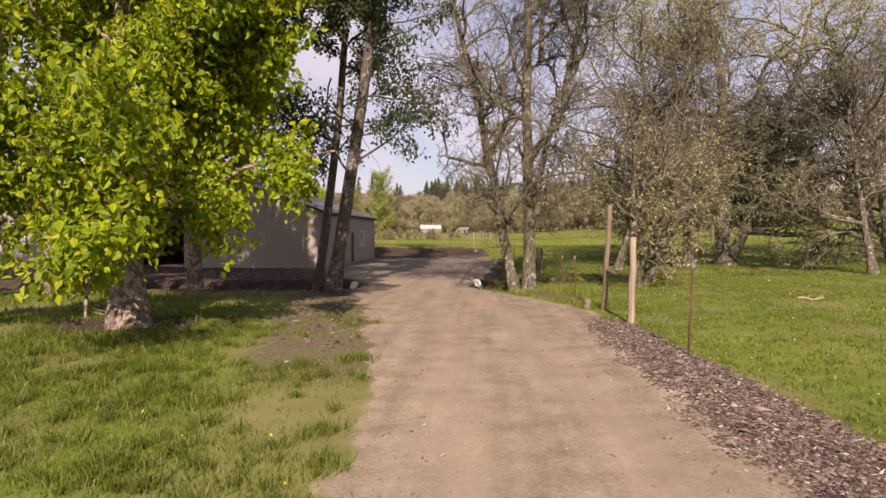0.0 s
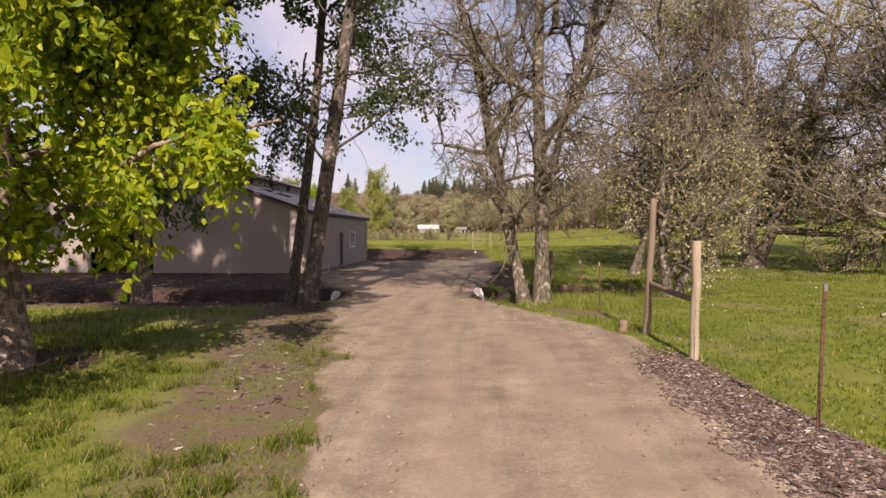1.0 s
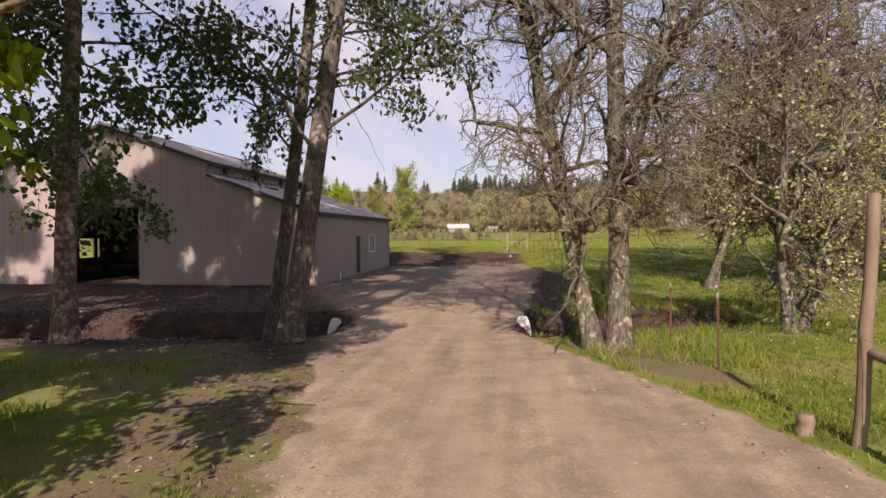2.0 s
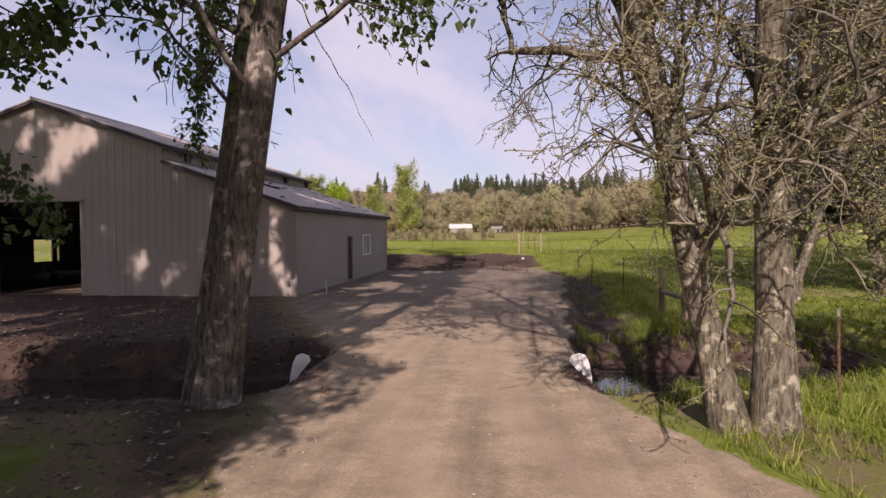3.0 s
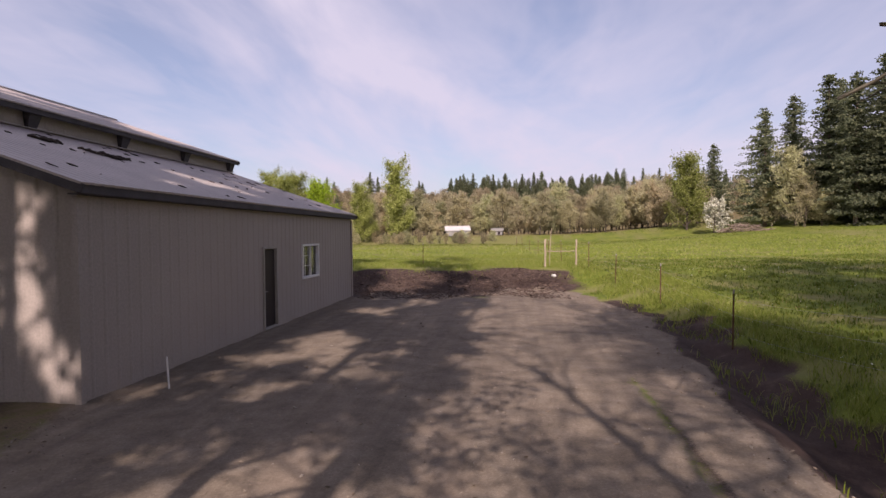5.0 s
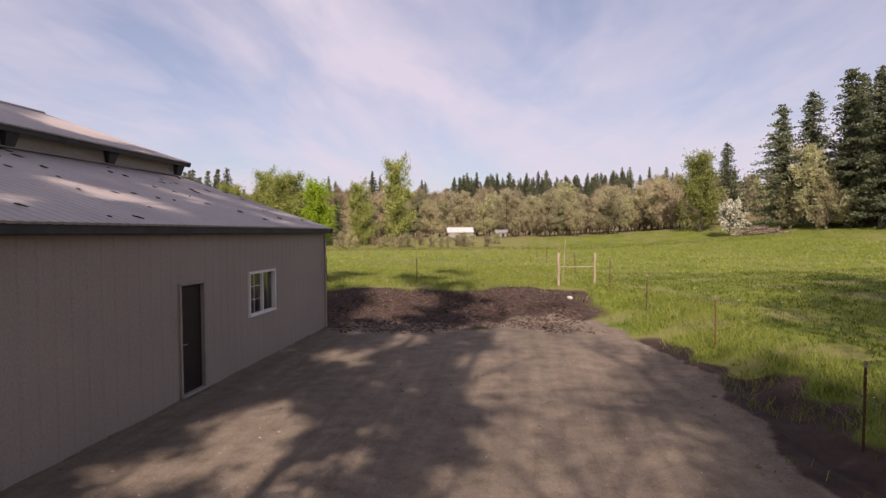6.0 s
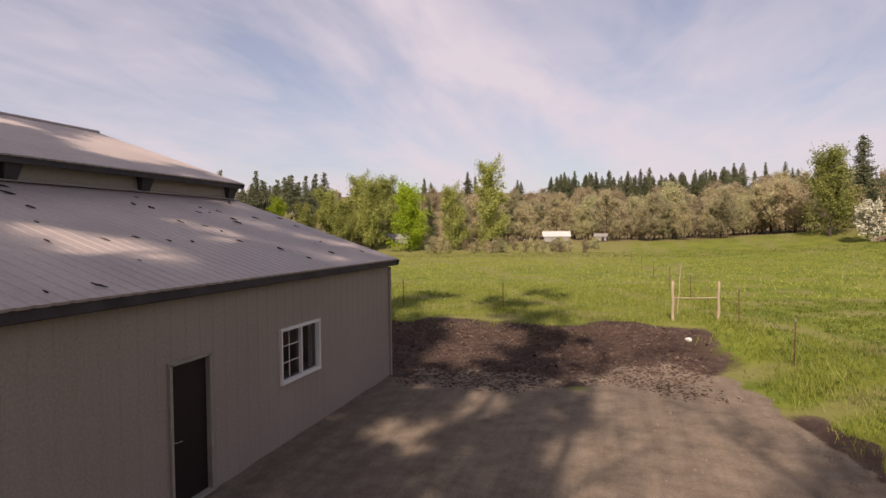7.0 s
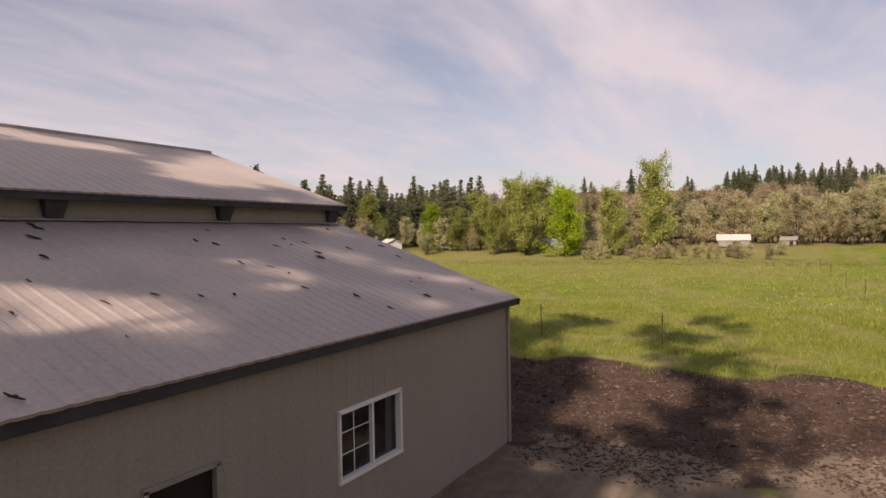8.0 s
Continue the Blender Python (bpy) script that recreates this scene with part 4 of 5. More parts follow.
def make_tree(name, x, y, stems, spec, seed, m_bark, m_twig, m_leaf, label, category="tree", per=6, size=0.09, jitter=0.05, levels=(2, 3), droop=0.5, keep=None, slim=0.42, group="", extra=(), fine=False):
    """stems: (offset x, offset y, way, length, radius) of each main stem."""
    rng = np.random.default_rng(seed)
    rnd = random.Random(seed)
    limbs = []
    tree = thing(name, x, y, ground_at(x, y) - 0.03, label=label, category=category, group=group)
    for ox, oy, oz, way, ln, r in stems:
        got = []
        grow(rnd, (ox, oy, oz - 0.1), way, ln, r, 0, spec, got)
        pts, rad, lev = got[0]
        # the flare at the foot
        rad = rad * (1 + (0.4 if oz == 0 else 0) * np.exp(-np.maximum(pts[:, 2], 0) / 0.28))
        part("trunk", tubes("trunk", [(pts, rad, 16)], m_bark), tree)
        limbs += got
    leafing, drooping = list(limbs), []
    for line, leaves_on in extra:
        # a drooping bough with its own side twigs, given in the place's coordinates
        p = np.array(line) - np.array([x, y, ground_at(x, y) - 0.03])
        k = np.linspace(0, len(p) - 1, 15)
        p = np.stack([np.interp(k, np.arange(len(p)), p[:, j]) for j in range(3)], 1) + rng.normal(0, 0.02, (15, 3))
        limbs.append((p, np.linspace(0.035, 0.006, 15) * (0.5 if leaves_on is None else 1), 1))
        for j in range(3, 15):
            for _ in range(0 if leaves_on is None else 2):
                mark = len(limbs)
                grow(rnd, tuple(p[j]), (p[j] - p[j - 1]) * 3 + rng.normal(0, 0.35, 3) + np.array([0, 0, -0.2]), rng.uniform(0.15, 0.45), 0.006, len(spec["segs"]) - 2, spec, limbs)
                if leaves_on:
                    drooping += limbs[mark:]
    mains = [(p, r, SIDES[l]) for p, r, l in limbs if l == 1]
    if keep is not None:
        twigs_ok = keep(np.array([p[-1] for p, r, l in limbs]), False)
        limbs = [q for q, ok in zip(limbs, twigs_ok) if ok or q[2] < 2]
    for one in mains:
        part("limb", tubes("limb", [one], m_bark), tree)
    twigs = [(p, r, SIDES[l]) for p, r, l in limbs if l > 1]
    if twigs:
        tagged(part("branchwork", tubes("branchwork", twigs, m_twig), tree), kind="stuff")
    if m_leaf:
        P = along(rng, leafing, levels, per, jitter)
        if keep is not None:
            P = P[keep(P, True)]
        if drooping:
            P = np.concatenate([P, along(rng, drooping, levels, 2, 0.04)])
        v, t = (oval_leaves if fine else leaves_arrays)(rng, P, size, droop, slim=0.33 if fine else slim)
        tagged(part("crown", mesh_of("crown", v, [t], m_leaf), tree), kind="stuff")
    return tree


BROAD = dict(segs=(14, 8, 5, 4), kids=(46, 10, 6), wander=(0.05, 0.13, 0.2, 0.25), lift=(0.02, -0.03, -0.06, -0.10), tip=(0.25, 0.25, 0.3, 0.4), thin=0.005,
             angle=(62, 45, 45), long=(4.9, 1.6, 0.7), narrow=(0.5, 0.3, 0.2), slim=0.016, **{"from": (0.10, 0.15, 0.1)})
def verge_crown(p, leaf):
    """The leafy tree grows towards the sun and stops short of the drive."""
    high = smooth_step(6.3, 7.3, p[:, 2])
    return (p[:, 0] + 0.84 * p[:, 1] < 3.5 + 0.25 * np.sin(7 * p[:, 2]) + 3.0 * high) & (p[:, 0] < 3.9 + 0.5 * high) & (p[:, 2] > 1.15 + 0.2 * np.sin(5 * p[:, 0]))


def high_crown(p, leaf):
    """Sparse below, full above."""
    if not leaf:
        return np.ones(len(p), dtype=bool)
    k = np.random.default_rng(2).random(len(p))
    return ((p[:, 2] < 9.5) | (p[:, 0] < 2.7 + 0.5 * np.sin(2.3 * p[:, 2]))) & (k < 0.11 * smooth_step(3.2, 4.6, p[:, 2]) + 0.89 * smooth_step(8.8, 10.4, p[:, 2]))


def mid_crown(p, leaf):
    """Hanging foliage low down, fuller above."""
    if not leaf:
        return np.ones(len(p), dtype=bool)
    return np.random.default_rng(6).random(len(p)) < 0.18 + 0.82 * smooth_step(7.2, 9.8, p[:, 2])


# the leafy tree by the grass verge: low hanging bright boughs
make_tree("leafy_tree", 1.92, -22.1, [(0, 0, 0, (0.02, 0.03, 1), 13, 0.33)], dict(BROAD, pull=(0.12, -0.20, 0)), 11, M_BARK_ROUGH, M_TWIG_DARK, M_LEAF,
          "broadleaf tree with bright new yellow-green leaves and rough trunk", per=38, size=0.135, jitter=0.16, droop=0.7, keep=verge_crown, fine=True)
TALL = dict(segs=(18, 7, 5, 4), kids=(36, 8, 5), wander=(0.012, 0.12, 0.2, 0.25), lift=(0.0, -0.02, -0.07, -0.08), tip=(0.2, 0.25, 0.3, 0.4), thin=0.005,
            angle=(65, 45, 45), long=(4.6, 1.5, 0.65), narrow=(0.15, 0.3, 0.2), slim=0.012, **{"from": (0.16, 0.2, 0.1)})
make_tree("tall_tree", 3.72, -13.2, [(0, 0, 0, (0.150, 0.0, 1), 24, 0.235)], dict(TALL, long=(3.3, 1.3, 0.6)), 21, M_BARK_GREY, M_TWIG_DARK, M_LEAF_DARK,
          "tall leaning tree with grey blotched bark and small leaves", per=48, size=0.125, jitter=0.13, droop=0.8, keep=high_crown, fine=True)
make_tree("tall_tree", 2.85, -12.2, [(0, 0, 0, (0.10, 0.12, 1), 28, 0.17)], dict(TALL, kids=(34, 8, 5)), 22, M_BARK_GREY, M_TWIG_DARK, M_LEAF_DARK,
          "tall slim tree with dark trunk beside the creek bank", per=52, size=0.125, jitter=0.13, droop=0.8, keep=high_crown, fine=True,
          extra=[([(3.55, -11.35, 6.6), (4.15, -10.7, 5.8), (4.58, -10.2, 4.87), (5.15, -10.2, 3.78)], None),
                 ([(3.2, -11.4, 7.0), (1.8, -9.6, 6.1), (1.2, -8.8, 5.0), (1.0, -8.4, 4.2)], True),
                 ([(3.2, -11.4, 7.6), (2.5, -9.4, 6.6), (2.1, -8.2, 5.4), (1.9, -7.7, 4.6)], True), ([(3.2, -11.5, 6.6), (2.3, -10.4, 5.9), (1.9, -9.8, 5.0)], True)])
# last two trees are added, crowns out of view, to shade the barn roof
for k, (x, y, h) in enumerate(((-4.5, -15.8, 24), (-0.75, -13.9, 20), (-9.5, -17.5, 31), (-7.0, -22.5, 19), (-15, -16, 24), (-5.6, -17.4, 32), (-4.0, -16.4, 30))):
    make_tree("roadside_tree", x, y, [(0, 0, 0, (0.03 * (k - 1), 0.02, 1), h, 0.22)], dict(TALL, kids=(34, 7, 5), long=(4.2, 1.5, 0.7), **{"from": (0.09 if k < 5 else 0.32, 0.2, 0.1)}), 31 + k, M_BARK_ROUGH, M_TWIG_DARK, M_LEAF if k in (3,) else M_LEAF_DARK,
              "leafy roadside tree with dark furrowed trunk", per=54 if k in (1, 2, 5) else 36, size=0.15, jitter=0.14, droop=0.7, keep=mid_crown, group="roadside trees")

# bare lichen-covered trees at the creek: lichen and buds thick on the low boughs, few above, thick again over 10 m to
# cast more shade
def low_lichen(top):
    def f(p, leaf):
        if not leaf:
            return (p[:, 2] < 9.5) | (p[:, 0] > -1.0 + 0.6 * np.sin(1.9 * p[:, 2]))
        return np.random.default_rng(4).random(len(p)) < 0.10 + 0.9 * smooth_step(top, top * 0.4, p[:, 2]) + 0.9 * smooth_step(10, 11.5, p[:, 2])
    return f


BARE = dict(segs=(14, 10, 7, 5, 3), kids=(25, 8, 6, 3), wander=(0.045, 0.24, 0.30, 0.34, 0.3), lift=(0.03, 0.03, -0.01, -0.03, 0), tip=(0.3, 0.25, 0.3, 0.4, 0.5), thin=0.0065,
            angle=(50, 52, 52, 48), long=(4.4, 1.9, 0.85, 0.36), narrow=(0.35, 0.35, 0.3, 0.2), slim=0.022, **{"from": (0.13, 0.12, 0.1, 0.1)})
# last three stems start high out of view, added to shade the verge
make_tree("creekside_tree", 9.87, -13.7, [(0, 0, 0, (-0.17, 0.0, 1), 12, 0.17), (0.42, -0.05, 0, (0.05, 0.0, 1), 17, 0.20), (0.62, 0.0, 3.2, (0.30, 0.08, 1), 12, 0.10), (0.75, -0.05, 7.5, (0.12, 0.15, 1), 9, 0.09), (0.55, -0.1, 9.0, (0.12, 0.05, 1), 7, 0.09), (0.7, 0.1, 9.3, (0.32, -0.1, 1), 6.5, 0.08)], dict(BARE, thin=0.0048, pull=(0.30, -0.10, 0.0), long=(3.9, 1.8, 0.85, 0.36)), 44, M_BARK_OAK, M_TWIG, M_BUD,
          "gnarled multi-trunk bare tree with pale lichen on the bark", per=10, size=0.034, jitter=0.014, slim=0.26, levels=(2, 3, 4), droop=0.2, keep=low_lichen(8.5))
BIG = dict(BARE, kids=(17, 9, 5, 2), long=(6.8, 2.9, 1.4, 0.7), thin=0.012, slim=0.028)
make_tree("field_oak", 22.2, 1.4, [(0, 0, 0, (-0.10, 0.0, 1), 16, 0.42), (0.3, 0.2, 0, (0.45, 0.1, 1), 15, 0.32)], BIG, 51, M_BARK_OAK, M_TWIG, M_BUD,
          "large spreading bare oak with mossy limbs", per=4, size=0.11, jitter=0.06, levels=(3, 4), droop=0.2, keep=low_lichen(10.0))
make_tree("field_oak", 19.9, 0.2, [(0, 0, 0, (-0.05, 0.05, 1), 15, 0.26), (-0.5, 0.3, 0, (-0.2, 0.0, 1), 13, 0.20)], BIG, 52, M_BARK_OAK, M_TWIG, M_BUD,
          "large spreading bare oak with mossy limbs", per=4, size=0.11, jitter=0.06, levels=(3, 4), droop=0.2, keep=low_lichen(9.0))
low = dict(BARE, kids=(9, 7, 5, 2), long=(4.0, 1.9, 1.0, 0.5), thin=0.009, lift=(0.03, -0.01, -0.05, -0.06, 0))
low["from"] = (0.10, 0.1, 0.1, 0.1)
BOUGH = [(15.5, -1.5, 6.4), (13.0, -1.8, 6.6), (10.85, -2.2, 5.7), (9.4, -3.6, 4.5), (8.35, -4.85, 3.45)]
for k, (x, y, h) in enumerate(((14.3, -11.4, 5.5), (15.6, -1.4, 12), (26.5, -4.5, 12), (31, 1.5, 12), (34, -8, 12), (38, 8, 12))):
    make_tree("creekside_tree", x, y, [(0, 0, 0, (0.1 * math.sin(k * 2) + (0.25 if k == 1 else 0), 0.05, 1), h, 0.15), (0.3, 0.2, 0, (0.35 * math.cos(k), 0.2, 1), h * 0.85, 0.12)], low if k < 1 else BIG, 61 + k, M_BARK_OAK, M_TWIG, M_BUD,
              "tangled bare creekside tree with olive buds", per=4, size=0.085, jitter=0.05, levels=(3, 4), droop=0.2, group="creekside trees", keep=low_lichen(6.5), extra=[(BOUGH, False)] if k == 1 else ())


# ---- the far edge of the field ----
HUB = (6.0, -3.8)


def bearing(deg, dist):
    a = radians(deg)
    return HUB[0] + dist * math.sin(a), HUB[1] + dist * math.cos(a)


def conifer_mesh(seed, tall=22.0, wide=5.4, bare=0.12, spray=0.62, dense=4.6, swell=0.8):
    """Sagging boughs in loose whorls with gaps, lopsided towards one side, fine sprays along each."""
    rng = np.random.default_rng(seed)
    P = []
    z = bare * tall
    heavy = rng.uniform(0, 2 * np.pi)
    while z < tall * 0.985:
        f = (z - bare * tall) / (tall * (1 - bare))
        r = wide * (1 - f) ** swell * (0.6 + 0.4 * min(1, f / 0.2)) * rng.uniform(0.5, 1.2) + 0.15
        for j in range(int(6 + 7 * (1 - f))):
            a = rng.uniform(0, 2 * np.pi)
            L = r * rng.uniform(0.55, 1.1) * (1 + 0.22 * math.cos(a - heavy))
            m = max(3, int(L * dense))
            t = (np.arange(m) + rng.random(m)) / m
            sag = -0.34 * L * t + 0.22 * L * t * t
            wide_t = (0.10 + 0.10 * L * t * (1 - 0.6 * t))[:, None]
            P.append(np.stack([np.cos(a) * L * t, np.sin(a) * L * t, z + sag], 1) + rng.normal(0, 1, (m, 3)) * wide_t * np.array([1, 1, 0.4]))
        z += tall * 0.017 * rng.uniform(0.6, 1.5)
    v, t = leaves_arrays(rng, np.concatenate(P), spray, 0.25, 0.18, 0.30)
    return mesh_of("needles", v, [t], M_NEEDLE)


def broad_mesh(seed, tall, wide, material, n=2600, size=0.35, low=0.12, slim=0.4, kids=(22, 8), taper=0.62, loose=0.06):
    """An uneven crown made of leaf clumps round a hidden frame of limbs, with gaps."""
    rng = np.random.default_rng(seed)
    spec = dict(segs=(8, 6, 4), kids=kids, wander=(0.05, 0.16, 0.25), lift=(0.02, 0.10, 0.04), tip=(0.2, 0.3, 0.4), thin=0.02, angle=(62, 48), long=(wide * 1.35, wide * 0.5), narrow=(taper, 0.3), slim=0.02, **{"from": (low, 0.15)})
    limbs = []
    grow(random.Random(seed), (0, 0, 0), (0, 0, 1), tall * 0.93, tall * 0.016, 0, spec, limbs)
    wood = tubes("frame", [(p, r, 6 if l == 0 else 3) for p, r, l in limbs], M_TWIG_DARK)
    k = max(2, int(n / max(1, sum(1 for q in limbs if q[2] >= 1))))
    P = along(rng, limbs, (1, 2), k, wide * loose)
    v, t = leaves_arrays(rng, P, size, -0.5 if slim < 0.2 else 0.2, 0.2, slim)
    return wood, mesh_of("foliage", v, [t], material)


def base_tree(name, meshes, label, group):
    t = thing(name, label=label, category="tree", group=group)
    for nm, me in meshes:
        part(nm, me, t)
    return t


def trunk_mesh(tall, r):
    return tubes("trunk", [([(0, 0, -0.3), (0.05, 0, tall * 0.3), (0.0, 0.05, tall * 0.65), (0, 0, tall * 0.97)], [r, r * 0.8, r * 0.5, 0.03], 8)], M_BARK_ROUGH)


def place_all(base_list, spots, rng, size=(0.85, 1.15)):
    """Moves the first trees to the first spots and copies the rest. spots: (bearing, distance, scale)."""
    for k, (b, d, sc) in enumerate(spots):
        x, y = bearing(b, d)
        base = base_list[k % len(base_list)]
        m = pose(x, y, ground_at(x, y) - 0.1, 0, 0, rng.uniform(0, 360))
        s = sc * rng.uniform(*size)
        if k < len(base_list):
            base.matrix_basis = m
            base.scale = (s, s, s)
        else:
            o = copy_thing(base, m)
            o.scale = (s * rng.uniform(0.9, 1.1), s * rng.uniform(0.9, 1.1), s)


R = random.Random(5)
con = [base_tree("conifer", [("trunk", trunk_mesh(22, 0.33)), ("needles", conifer_mesh(70 + k, 22, 6.0 + 0.8 * (k % 3), (0.06, 0.14, 0.2)[k % 3]))], "tall dark green conifer at the field edge", "conifers") for k in range(4)]
near_con = [base_tree("conifer", [("trunk", trunk_mesh(22, 0.42)), ("needles", conifer_mesh(170 + k, 22, 6.2 + 0.5 * k, (0.10, 0.05, 0.03)[k], 0.40, 13.0, 0.62))], "large dark green fir with sagging boughs and bare lower trunk", "field edge firs") for k in range(3)]
place_all(near_con, [(22.6, 104, 0.86), (24.6, 114, 0.92), (27.2, 104, 1.00), (29.2, 98, 0.98), (27.9, 116, 1.05), (31.5, 96, 1.05), (34, 92, 1.0), (18.4, 122, 0.70), (31.0, 112, 1.1), (36, 96, 1.0)], R, (0.97, 1.03))
spots = []
for k in range(70):
    spots.append((-42 + 16.5 * (k + R.random()) / 70, R.uniform(135, 160), R.uniform(0.50, 0.70)))
for k in range(10):
    spots.append((-26 + 10 * (k + R.random()) / 10, R.uniform(125, 140), R.uniform(0.42, 0.6)))
for k in range(105):
    spots.append((-5.6 + 16.2 * (k + R.random()) / 105 + R.gauss(0, 0.25), R.uniform(310, 360), R.uniform(0.48, 0.70)))
for b in (-8.4, -8.1, -10.9, -12.3, -13.0, 11.4, 12.2, 13.6, 14.1, 14.5, 15.8, 17.2, 19.0, -16.4, -17.0):
    spots.append((b, R.uniform(290, 340), R.uniform(0.45, 0.72)))
for k in range(22):
    spots.append((-60 + 22 * (k + R.random()) / 22, R.uniform(120, 150), R.uniform(0.5, 0.75)))
place_all(con, spots, R)

brown = []
for k in range(5):
    w, f = broad_mesh(90 + k, 8.2, 3.2, M_THICKET, 4200, 0.42, 0.05, 0.10)
    brown.append(base_tree("budding_tree", [("branchwork", w), ("crown", f)], "brown budding bare tree in the far thicket", "far thicket"))
spots = [(24.9, 101, 1.5), (25.6, 99, 0.8), (26.8, 99, 0.6)]
for k in range(120):
    b = -14 + 33 * (k + R.random()) / 120
    d = R.uniform(116, 150)
    spots.append((b, d + 30 if abs(b + 4.9) < 2.2 and d < 128 else d, R.uniform(0.62, 1.12)))
for k in range(60):
    spots.append((R.uniform(-44, -12), R.uniform(106, 128), R.uniform(0.28, 0.62)))
for k in range(44):
    spots.append((R.uniform(-17, -1.5), R.uniform(97, 106), R.uniform(0.14, 0.27)))
for k in range(26):
    spots.append((R.uniform(20, 52), R.uniform(98, 118), R.uniform(0.45, 0.8)))
place_all(brown, spots, R)


def far_wood():
    """The wooded slope behind the thicket, too far off to tell its trees apart."""
    rng_ = np.random.default_rng(15)
    V, T, base = [], [], 0
    crowns = []
    for k in range(3):
        me = broad_mesh(96 + k, 8.2, 3.2, M_THICKET, 1700, 0.62, 0.05, 0.11)[1]
        v = np.empty(len(me.vertices) * 3, dtype=np.float32)
        me.vertices.foreach_get("co", v)
        f = np.empty(len(me.loops), dtype=np.int32)
        me.loops.foreach_get("vertex_index", f)
        crowns.append((v.reshape(-1, 3), f.reshape(-1, 3)))
    for k in range(170):
        d = rng_.uniform(160, 205) if k < 65 else rng_.uniform(205, 290)
        x, y = bearing(rng_.uniform(-50, 30), d)
        v, f = crowns[k % 3]
        a, sc = rng_.uniform(0, 2 * np.pi), rng_.uniform(0.9, 1.4)
        c, s_ = math.cos(a) * sc, math.sin(a) * sc
        V.append(np.stack([x + c * v[:, 0] - s_ * v[:, 1], y + s_ * v[:, 0] + c * v[:, 1], ground_at(x, y) + sc * v[:, 2]], 1))
        T.append(f + base)
        base += len(v)
    tagged(new("far_wood", mesh_of("far_wood", np.concatenate(V), [np.concatenate(T)], M_THICKET)), "hazy brown budding woods on the far slope", "woods", kind="stuff")


far_wood()

green = []
for k, (tall, wide, m) in enumerate(((14.0, 3.1, M_LEAF_FAR), (10.5, 3.2, M_LEAF_LIME), (12.0, 3.3, M_LEAF_FAR))):
    w, f = broad_mesh(120 + k, tall, wide, m, 13000, 0.24, 0.04, 0.4, (40, 8), 0.45, 0.12)
    green.append(base_tree("spring_tree", [("branchwork", w), ("crown", f)], ("tall slender tree in pale spring leaf", "rounded lime-green spring tree", "full green spring tree")[k], "spring trees"))
place_all([green[0]], [(-10.7, 106, 1.02), (-14.0, 104, 0.76), (-22.5, 112, 0.85), (-35, 118, 0.7)], R, (0.98, 1.02))
place_all([green[1]], [(-18.2, 104, 0.95), (-30, 112, 0.7)], R, (0.98, 1.02))
place_all([green[2]], [(16.3, 108, 1.0), (-21.5, 106, 0.95), (-25.5, 112, 0.8), (-20.3, 118, 0.95), (-24, 106, 0.7), (-27.5, 110, 0.6)], R, (0.95, 1.05))
w, f = broad_mesh(140, 5.0, 2.3, M_BLOSSOM, 2400, 0.26, 0.05, 0.45)
place_all([base_tree("blossom_tree", [("branchwork", w), ("crown", f)], "small tree in full white blossom", "")], [(18.6, 100, 1.0)], R, (1, 1))


# ---- far buildings ----
def far_shed(b, d, w, l, h, turn, wall, roof, label):
    x, y = bearing(b, d)
    s = thing("far_shed", x, y, ground_at(x, y) - 0.1, turn, label=label, category="shed", group="far sheds")
    bm = bmesh.new()
    rise = 0.22 * l
    a = [bm.verts.new(p) for p in ((-w / 2, -l / 2, 0), (w / 2, -l / 2, 0), (w / 2, l / 2, 0), (-w / 2, l / 2, 0), (-w / 2, -l / 2, h), (w / 2, -l / 2, h), (w / 2, l / 2, h), (-w / 2, l / 2, h), (-w / 2, 0, h + rise), (w / 2, 0, h + rise))]
    for f in ((0, 1, 5, 4), (2, 3, 7, 6), (1, 2, 6, 9, 5), (3, 0, 4, 8, 7), (4, 5, 9, 8), (6, 7, 8, 9)):
        bm.faces.new([a[i] for i in f])
    part("wall", bm_mesh("shed_wall", bm, wall), s)
    for sg in (-1, 1):
        ln = math.hypot(l / 2, rise) + 0.3
        part("roof", box("shed_roof", roof, (w + 0.5, ln, 0.08), (0, sg * l / 4, h + rise / 2 + 0.05), 0, pose(0, 0, 0, -sg * math.degrees(math.atan2(rise, l / 2)), 0, 0)), s)
    # flat panel on the wall, a doorway's inner shade put into its dark colour
    part("doorway_panel", box("shed_door", M_DOOR, (w * 0.25, 0.06, h * 0.7), (0.4, -l / 2 - 0.02, h * 0.45), 0), s, "dark panel in place of an open doorway")
    return s


M_FAR_WHITE = grained("white_painted_boards", (0.42, 0.41, 0.39), (0.50, 0.48, 0.46), 2, 10, 0.7, bumps=0)
M_FAR_GREY = grained("weathered_grey_boards", (0.18, 0.17, 0.16), (0.25, 0.24, 0.22), 2, 10, 0.8, bumps=0)
far_shed(-4.9, 114, 4.4, 3.6, 1.0, 8, M_FAR_GREY, M_FAR_WHITE, "low white shed beyond the field")
far_shed(-1.0, 117, 2.0, 2.0, 0.8, -6, M_FAR_GREY, M_FAR_GREY, "small pale shed among bare trees")
far_shed(-19.5, 116, 9, 4, 0.9, -20, M_FAR_WHITE, M_FAR_WHITE, "long low white shed behind spring trees")
far_shed(-33.5, 112, 3, 3, 1.4, -30, M_FAR_WHITE, M_FAR_WHITE, "small pale shed at the field edge")


